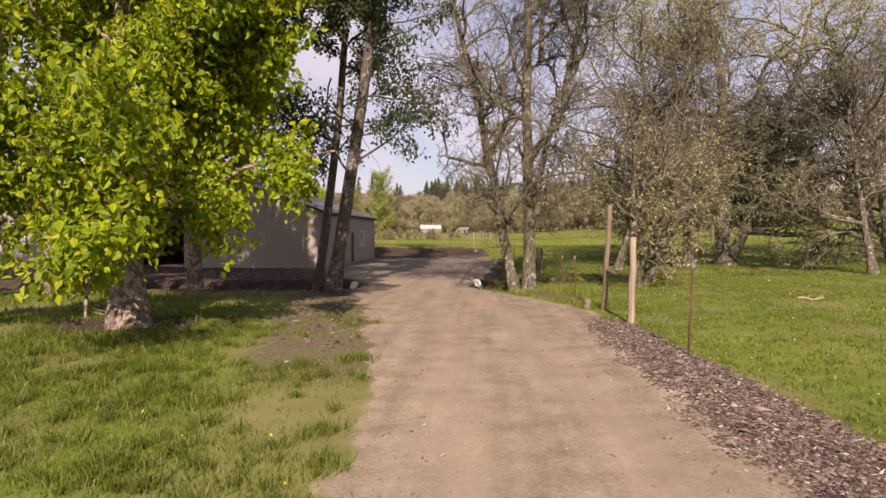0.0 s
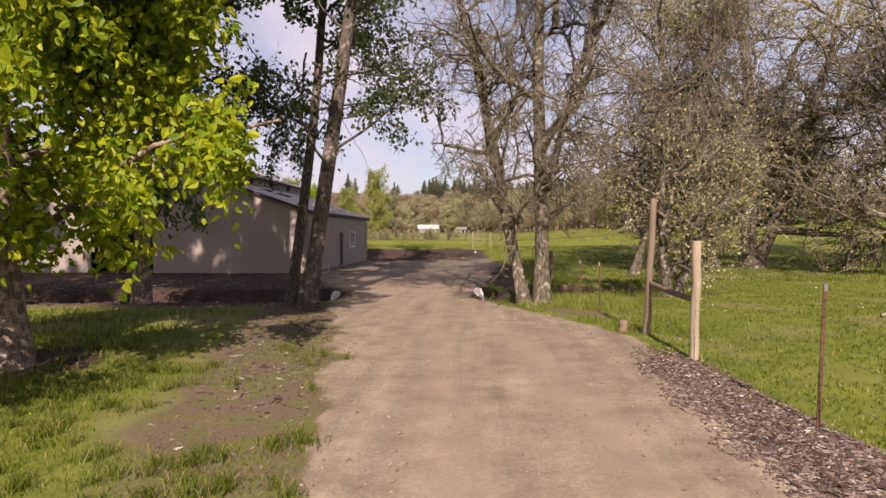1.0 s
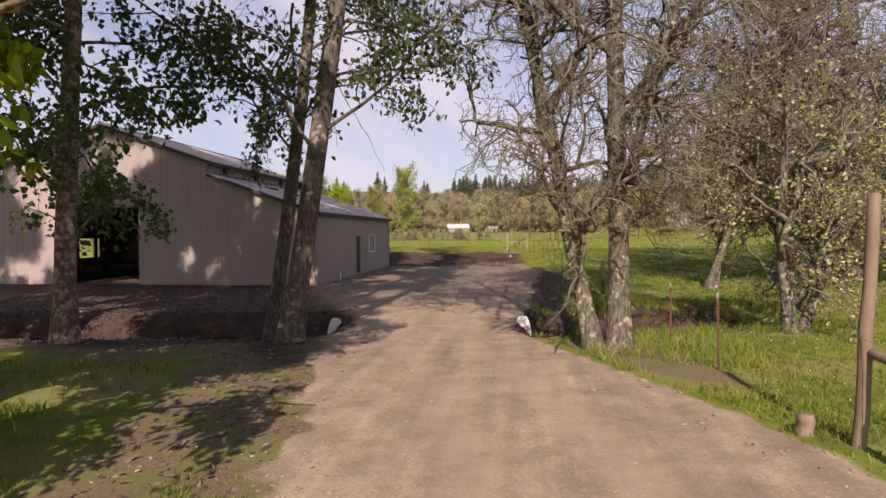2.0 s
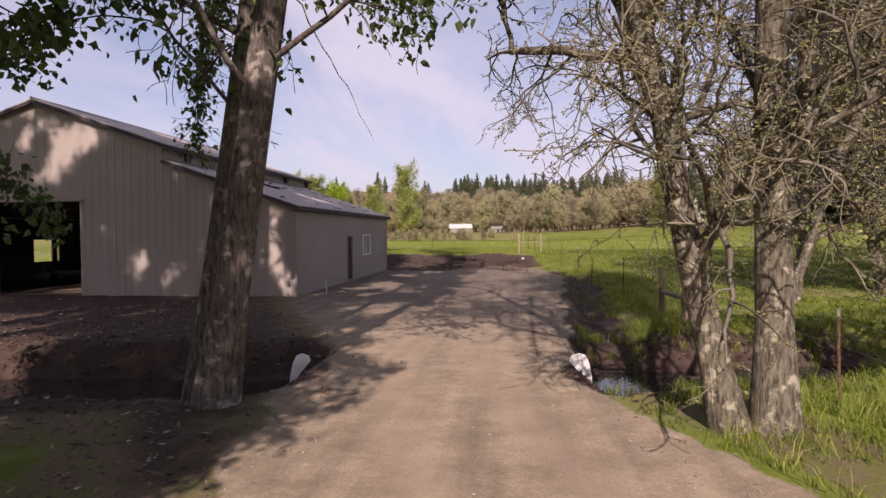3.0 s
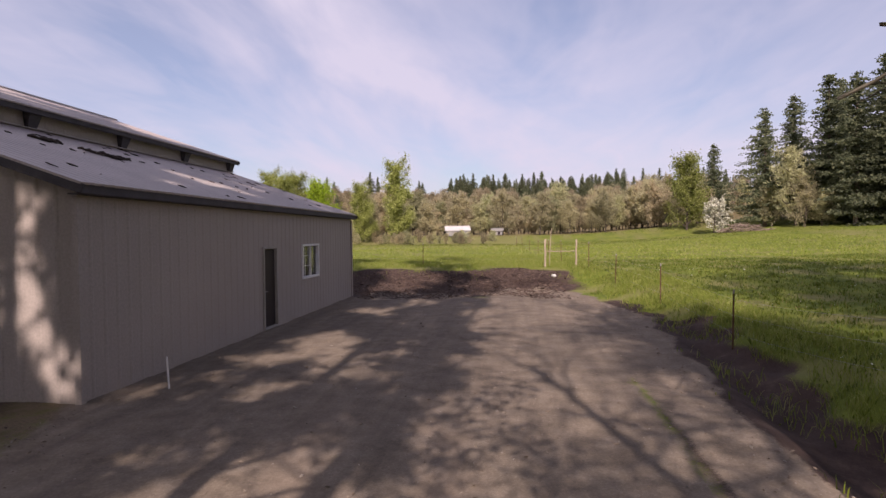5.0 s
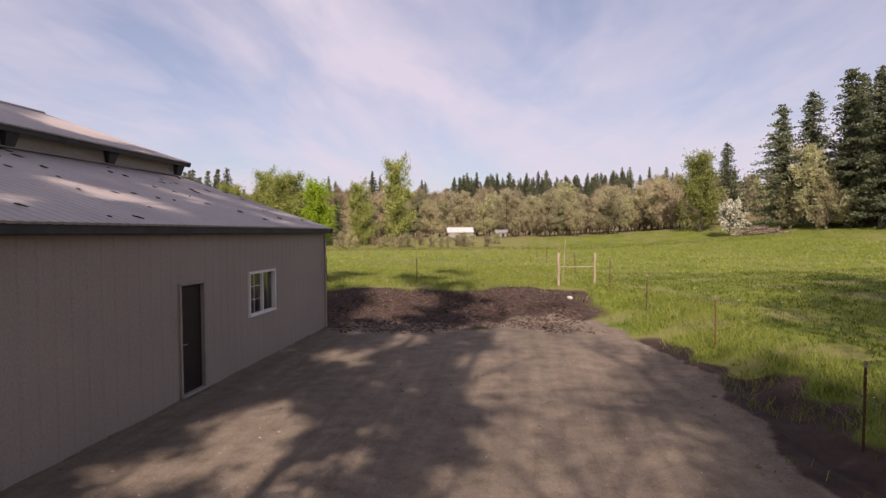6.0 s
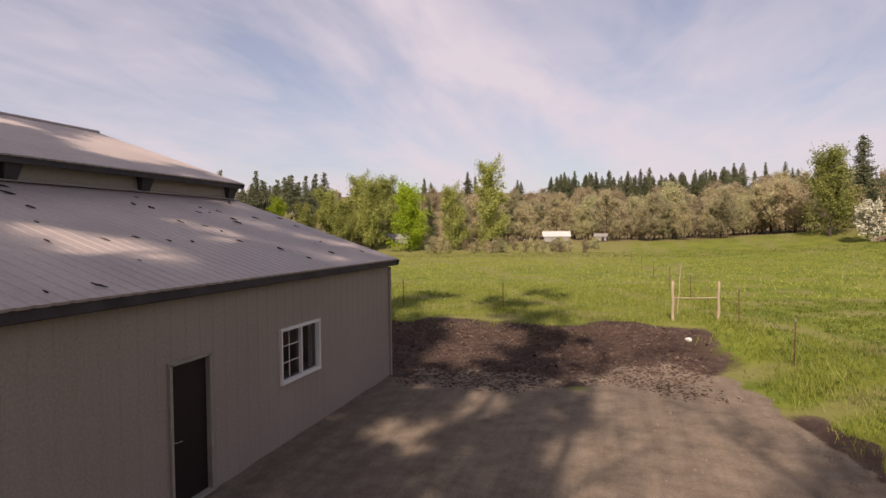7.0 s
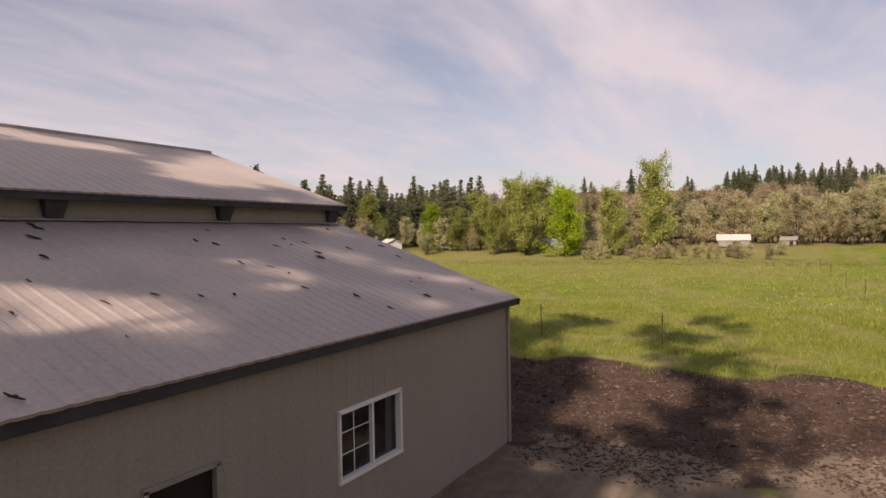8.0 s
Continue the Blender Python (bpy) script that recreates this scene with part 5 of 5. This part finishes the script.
# ---- grass, chips, stones, litter ----
def blades(name, rng, X, Y, tall, wide, lean, material, label):
    n = len(X)
    Z = height(X, Y) - 0.01
    a = rng.uniform(0, 2 * np.pi, n)
    h = tall * rng.uniform(0.55, 1.25, n)
    w = wide * rng.uniform(0.7, 1.3, n)
    k = np.abs(rng.normal(lean, 0.18, n))
    c, s = np.cos(a), np.sin(a)
    b = rng.uniform(0, 2 * np.pi, n)
    lx, ly = np.cos(b), np.sin(b)
    p0 = np.stack([X - c * w, Y - s * w, Z], 1)
    p1 = np.stack([X + c * w, Y + s * w, Z], 1)
    mx, my, mz = X + lx * h * k * 0.35, Y + ly * h * k * 0.35, Z + h * 0.6
    p2 = np.stack([mx + c * w * 0.8, my + s * w * 0.8, mz], 1)
    p3 = np.stack([mx - c * w * 0.8, my - s * w * 0.8, mz], 1)
    p4 = np.stack([X + lx * h * k, Y + ly * h * k, Z + h * (1 - 0.25 * k)], 1)
    V = np.stack([p0, p1, p2, p3, p4], 1).reshape(-1, 3)
    i = np.arange(n)[:, None] * 5
    return tagged(new(name, mesh_of(name, V, [i + np.array([[0, 1, 2, 3]]), i + np.array([[3, 2, 4]])], material)), label, "grass", kind="stuff")


def scatter(rng, n, x0, x1, y0, y1, clump=0.0, reject=0.5):
    """Random spots on turf, in tufts where clump is set."""
    X, Y = rng.uniform(x0, x1, n), rng.uniform(y0, y1, n)
    if clump:
        m = n // 14
        cx, cy = rng.uniform(x0, x1, m), rng.uniform(y0, y1, m)
        k = rng.integers(0, m, n)
        r = np.abs(rng.normal(0, clump, n))
        t = rng.uniform(0, 2 * np.pi, n)
        half = rng.random(n) < 0.65
        X, Y = np.where(half, cx[k] + r * np.cos(t), X), np.where(half, cy[k] + r * np.sin(t), Y)
    bare = np.maximum(zone_gravel(X, Y) * 1.4, zone_dirt(X, Y) * 0.95)
    bare = np.maximum(bare, zone_worn(X, Y) * 0.78)
    keep = rng.random(n) > np.clip(bare + 0.55 * smooth_step(0.05, 0.5, wave(X, Y, 0.75, 4)) + 0.25 * (wave(X, Y, 1.9, 5) < -0.3), 0, 1)
    keep &= ~((X < 0.25) & (X > -19.8) & (Y > -0.3) & (Y < 15.5))
    return X[keep], Y[keep]


rng = np.random.default_rng(3)
def tufts(n, x0, x1, y0, y1, per, spread_):
    """Spots gathered in dense tufts."""
    cx, cy = scatter(rng, n, x0, x1, y0, y1)
    k = np.repeat(np.arange(len(cx)), per)
    size = np.repeat(rng.uniform(0.5, 1.5, len(cx)), per)
    t, r = rng.uniform(0, 2 * np.pi, len(k)), np.abs(rng.normal(0, spread_, len(k))) * size
    return cx[k] + r * np.cos(t), cy[k] + r * np.sin(t)


X, Y = scatter(rng, 75000, 0.0, 8.4, -32.5, -19.5, 0.25)
blades("grass", rng, X, Y, 0.07, 0.0045, 0.6, M_GRASS, "short green spring turf with worn patches")
X, Y = tufts(1500, 0.0, 8.0, -32.5, -20.5, 38, 0.085)
blades("grass_tufts", rng, X, Y, 0.17, 0.0042, 0.75, M_GRASS, "lush green grass tufts on the verge")
X, Y = scatter(rng, 26000, -14, 3, -33, -16, 0.15)
blades("grass", rng, X, Y, 0.17, 0.010, 0.5, M_GRASS, "lush green spring grass in loose tufts")
X, Y = scatter(rng, 70000, 10.6, 24, -32, -6, 0.14)
blades("grass", rng, X, Y, 0.075, 0.0085, 0.5, M_GRASS, "short green pasture grass")
X, Y = scatter(rng, 60000, 9.0, 30, -6, 30, 0.16)
blades("grass", rng, X, Y, 0.12, 0.011, 0.5, M_GRASS, "short green pasture grass")
X, Y = scatter(rng, 34000, 9.6, 12.6, -16, 19, 0.16)
blades("verge_grass", rng, X, Y, 0.27, 0.005, 0.7, M_STRAW, "tall pale verge grass by the fence")
X, Y = scatter(rng, 75000, -16, 10.5, 19.5, 36, 0.3)
blades("tall_grass", rng, X, Y, 0.22, 0.007, 0.7, M_STRAW, "tall pale meadow grass")
X, Y = scatter(rng, 60000, -40, 40, 30, 75, 0.6)
blades("tall_grass", rng, X, Y, 0.17, 0.022, 0.8, M_STRAW, "tall pale meadow grass")


def chips(name, rng, X, Y, size, material, label, cat, flat=0.35):
    """Small uneven six-sided lumps lying on the ground, joined."""
    n = len(X)
    Z = height(X, Y)
    s = size * rng.lognormal(0, 0.35, n)
    a = rng.uniform(0, np.pi, n)
    ax = np.stack([np.cos(a), np.sin(a), rng.normal(0, 0.25, n)], 1) * (s * rng.uniform(0.8, 1.9, n))[:, None]
    bx = np.stack([-np.sin(a), np.cos(a), rng.normal(0, 0.3, n)], 1) * (s * 0.6)[:, None]
    up = np.stack([rng.normal(0, 0.2, n), rng.normal(0, 0.2, n), np.ones(n)], 1) * (s * flat)[:, None]
    c = np.stack([X, Y, Z + s * flat * 0.3], 1)
    V = np.stack([c + ax, c + bx, c - ax, c - bx, c + up, c - up], 1).reshape(-1, 3)
    i = np.arange(n)[:, None] * 6
    T = np.concatenate([i + np.array([f]) for f in ((0, 1, 4), (1, 2, 4), (2, 3, 4), (3, 0, 4), (1, 0, 5), (2, 1, 5), (3, 2, 5), (0, 3, 5))])
    return tagged(new(name, mesh_of(name, V, [T], material)), label, cat, kind="stuff")


X, Y = rng.uniform(10.0, 13.2, 95000), rng.uniform(-32.5, -16.5, 95000)
l_, r_ = drive_edges(Y)
k = (zone_dirt(X, Y) > rng.uniform(0.12, 0.9, len(X))) & (X > r_ - 0.6)
chips("bark_mulch", rng, X[k], Y[k], 0.0185, M_CHIP, "coarse brown bark mulch along the fence", "mulch")
X, Y = rng.uniform(-1, 12, 26000), rng.uniform(-33, 16, 26000)
k = zone_gravel(X, Y) > 0.35
l_, r_ = drive_edges(Y)
k &= rng.random(len(X)) < 0.25 + 0.75 * (np.minimum(X - l_, r_ - X) < 0.7)
chips("loose_gravel", rng, X[k], Y[k], 0.014, M_STONE, "loose pale gravel stones on the drive", "gravel", 0.6)
X, Y = rng.uniform(-9, 10, 40000), rng.uniform(14, 22.5, 40000)
k = (zone_dirt(X, Y) > rng.uniform(0.55, 1.2, len(X))) & ~((X < 0.3) & (Y < 15.5))
chips("dark_soil_clods", rng, X[k], Y[k], 0.035, M_SOIL, "dark soil clods and bark at the yard end", "soil")
X, Y = rng.uniform(-10, 7, 24000), rng.uniform(-24, -1, 24000)
k = (np.maximum(zone_dirt(X, Y), zone_worn(X, Y)) > rng.uniform(0.4, 1.3, len(X))) & (height(X, Y) > -0.5) & (zone_gravel(X, Y) < 0.3)
chips("leaf_litter", rng, X[k], Y[k], 0.035, M_CHIP, "brown leaf litter under the trees", "leaf litter", 0.2)
X, Y = rng.uniform(1, 8, 9000), rng.uniform(-31, -14, 9000)
k = (zone_worn(X, Y) > rng.uniform(0.3, 1.2, len(X))) & (zone_gravel(X, Y) < 0.4)
chips("verge_litter", rng, X[k], Y[k], 0.018, M_CHIP, "small stones and litter on the worn verge", "leaf litter", 0.4)
X, Y = rng.uniform(-9, 16, 16000), rng.uniform(-14.5, -6.5, 16000)
k = (np.abs(Y - creek_y(X)) < rng.uniform(0.9, 3.2, len(X))) & (height(X, Y) > -0.55) & (zone_gravel(X, Y) < 0.3)
chips("bank_clods", rng, X[k], Y[k], 0.035, M_SOIL, "dark clods and stones on the creek bank", "soil", 0.6)
X, Y = rng.uniform(8.6, 16, 900), rng.uniform(-15.5, -5.5, 900)
k = (np.abs(np.abs(Y - creek_y(X)) - 2.3) < rng.uniform(0.2, 1.4, len(X))) & (zone_gravel(X, Y) < 0.2)
cx, cy = X[k], Y[k]
kk = np.repeat(np.arange(len(cx)), 26)
t_, r_ = rng.uniform(0, 2 * np.pi, len(kk)), np.abs(rng.normal(0, 0.07, len(kk)))
blades("bank_grass", rng, cx[kk] + r_ * np.cos(t_), cy[kk] + r_ * np.sin(t_), 0.24, 0.005, 0.7, M_GRASS, "ragged grass tufts along the creek bank")
X, Y = scatter(rng, 9000, 9.0, 13, -19, -13, 0.1)
blades("bank_grass", rng, X, Y, 0.13, 0.005, 0.6, M_GRASS, "ragged grass tufts along the creek bank")
X, Y = scatter(rng, 40000, -70, 80, 75, 106, 0.6)
blades("tall_grass", rng, X, Y, 0.14, 0.04, 0.8, M_STRAW, "tall pale meadow grass")
X, Y = scatter(rng, 30000, 28, 75, -10, 75, 0.4)
blades("grass", rng, X, Y, 0.10, 0.025, 0.7, M_GRASS, "short green pasture grass")


# twigs and leaf litter on the lower roof
def roof_litter():
    r = np.random.default_rng(8)
    polys = []
    for k in range(60):
        x, y = r.uniform(-4.6, 0.0), r.uniform(0.2, 15.0)
        z = EAVE_Z + UP_SLOPE * (0.22 - x) + 0.025
        ln, w = r.uniform(0.04, 0.22) * (1.6 if k % 9 == 0 else 1), r.uniform(0.008, 0.02)
        a = r.uniform(-0.5, 0.5) + 0.2
        pts = []
        for j in range(4):
            f = (j / 3 - 0.5) * ln
            dx, dy = f * math.cos(a) + r.normal(0, 0.01), f * math.sin(a) + r.normal(0, 0.01)
            pts.append((x + dx, y + dy, z - UP_SLOPE * dx + 0.006))
        polys.append((pts, [w * 0.5, w, w * 0.8, w * 0.3], 5))
    for x, y, s in ((-2.75, 4.2, 0.07), (-2.62, 4.75, 0.085), (-2.7, 5.05, 0.06), (-3.3, 3.6, 0.09)):
        for j in range(7):
            px, py = x + r.normal(0, s * 1.2), y + r.normal(0, s * 1.4)
            z = EAVE_Z + UP_SLOPE * (0.22 - px) + 0.03
            polys.append(([(px - s, py - s * 0.6, z + UP_SLOPE * s), (px, py, z + 0.03), (px + s, py + s * 0.7, z - UP_SLOPE * s)], [s * 0.25, s * 0.5, s * 0.2], 6))
    tagged(new("roof_litter", tubes("roof_litter", polys, M_TWIGLITTER, False)), "dark twigs and moss clumps lying on the roof", "litter", kind="stuff")


roof_litter()


# small things: flowers in the grass, fallen wood, a pale stone, a low trailer inside the barn
X, Y = scatter(rng, 30, 0.5, 7.5, -32, -22)
chips("dandelions", rng, X, Y, 0.012, M_FLOWER, "small yellow dandelion flowers in the grass", "flowers", 0.5).location.z = 0.09
X, Y = scatter(rng, 900, 11.5, 24, -30, 25)
chips("daisies", rng, X, Y, 0.011, M_DAISY, "tiny white daisies in the pasture", "flowers", 0.5).location.z = 0.06


def fallen_branch(x, y, ln, r, turn, material, label, lift=0.02):
    rr = random.Random(int(x * 100))
    z = ground_at(x, y)
    n = 8
    pts = [((k / n - 0.5) * ln, 0.06 * ln * math.sin(2.2 * k / n * math.pi) * 0.5 + rr.gauss(0, 0.02), lift + r * 0.8 + 0.03 * math.sin(k)) for k in range(n + 1)]
    rad = [r * (1 - 0.6 * k / n) for k in range(n + 1)]
    polys = [(pts, rad, 7)]
    for k in (3, 5, 6):
        p = pts[k]
        d = rr.uniform(-1, 1)
        q = [(p[0] + ln * 0.09 * j, p[1] + d * ln * 0.07 * j, p[2] + 0.05 * j) for j in range(4)]
        polys.append((q, [r * 0.4, r * 0.3, r * 0.2, r * 0.1], 5))
    ob = tagged(new("fallen_branch", tubes("fallen_branch", polys, material)), label, "branch", "fallen branches")
    ob.matrix_basis = pose(x, y, z, 0, 0, turn)
    return ob


fallen_branch(17.5, -16.74, 0.75, 0.035, 5, M_POST, "pale dead branch lying in the pasture", 0.03)
fallen_branch(32.9, 6.8, 1.8, 0.09, 8, M_POST, "pale fallen limb lying in the far pasture", 0.03)
fallen_branch(11.9, -9.2, 2.6, 0.04, -35, M_POST_OLD, "dark fallen branch lying over the creek water", 0.35)
fallen_branch(10.6, -10.9, 1.8, 0.03, 20, M_POST_OLD, "dark fallen branch at the creek bank", 0.25)
fallen_branch(0.8, -20.9, 1.6, 0.03, 160, M_POST, "pale dead branch at the foot of the leafy tree", 0.03)
round_post(11.3, -18.75, 0.20, 0.09, M_POST_OLD, "short cut stump beside the fence post", (0.01, 0), "stump")


def pale_stone(x, y, r):
    bm = bmesh.new()
    bmesh.ops.create_icosphere(bm, subdivisions=2, radius=r)
    for v in bm.verts:
        v.co = Vector((v.co.x * 1.2, v.co.y, v.co.z * 0.75)) * (1 + 0.25 * noise.noise(v.co * 14))
    ob = tagged(new("stone", bm_mesh("stone", bm, M_FAR_WHITE)), "pale rounded stone lying by the gate brace", "stone")
    ob.matrix_basis = pose(x, y, ground_at(x, y) + r * 0.35)


pale_stone(8.13, 19.76, 0.10)


def brush_pile(b, d):
    """A long low heap of cut branches at the field edge."""
    x, y = bearing(b, d)
    rr = random.Random(77)
    polys = []
    for k in range(150):
        u = rr.uniform(-1, 1)
        px, py, pz = 3.4 * u, rr.gauss(0, 0.6), max(0.05, (1 - u * u) * rr.uniform(0.1, 1.3))
        a, ln, up = rr.gauss(0, 0.7), rr.uniform(0.9, 2.4), rr.gauss(0.05, 0.22)
        pts = [(px + math.cos(a) * ln * (j / 3 - 0.5), py + math.sin(a) * ln * (j / 3 - 0.5), max(0.03, pz + up * (j - 1) * 0.4 + rr.gauss(0, 0.05))) for j in range(4)]
        r = rr.uniform(0.02, 0.07)
        polys.append((pts, [r, r * 0.9, r * 0.7, r * 0.4], 5))
    ob = tagged(new("brush_pile", tubes("brush_pile", polys, M_BARK_ROUGH)), "heap of cut brown branches at the field edge", "brush pile", kind="stuff")
    ob.matrix_basis = pose(x, y, ground_at(x, y) - 0.05, 0, 0, -b)


brush_pile(21.2, 97)


def trailer(x, y, turn):
    t = thing("flatbed_trailer", x, y, 0.02, turn, label="dark low flatbed trailer parked inside the barn", category="trailer")
    part("deck", box("deck", M_INSIDE, (1.7, 3.2, 0.08), (0, 0, 0.62)), t)
    for sx_ in (-1, 1):
        part("side_rail", box("side_rail", M_WIRE, (0.06, 3.2, 0.12), (sx_ * 0.86, 0, 0.70)), t)
        part("frame_beam", box("frame_beam", M_RUST, (0.08, 3.0, 0.12), (sx_ * 0.6, 0, 0.50)), t)
        pts = [(sx_ * 0.80, 0, 0.31), (sx_ * 0.98, 0, 0.31)]
        w = part("wheel", tubes("wheel", [([(sx_ * 0.79, 0, 0.31), *pts, (sx_ * 0.99, 0, 0.31)], [0.14, 0.30, 0.30, 0.14], 20)], M_DOOR), t, "dark rubber wheel")
        part("hub", tubes("hub", [([(sx_ * 0.975, 0, 0.31), (sx_ * 1.0, 0, 0.31), (sx_ * 1.001, 0, 0.31)], [0.13, 0.12, 0.001], 14)], M_WIRE), w)
    part("drawbar", tubes("drawbar", [([(0.5, 1.5, 0.5), (0, 2.7, 0.45)], [0.04, 0.04], 8)], M_RUST), t)


trailer(-12.3, 5.2, 25)


def marker_stake(x, y, tall):
    bm = bmesh.new()
    bmesh.ops.create_cone(bm, cap_ends=True, segments=10, radius1=0.016, radius2=0.014, depth=tall + 0.1)
    bmesh.ops.translate(bm, vec=(0, 0, tall / 2 - 0.05), verts=bm.verts)
    ob = tagged(new("marker_stake", bm_mesh("marker_stake", bm, M_WHITE)), "short white plastic stake standing beside the barn wall", "stake")
    ob.matrix_basis = pose(x, y, ground_at(x, y), 2, -2, 0)


marker_stake(0.79, 0.9, 0.50)
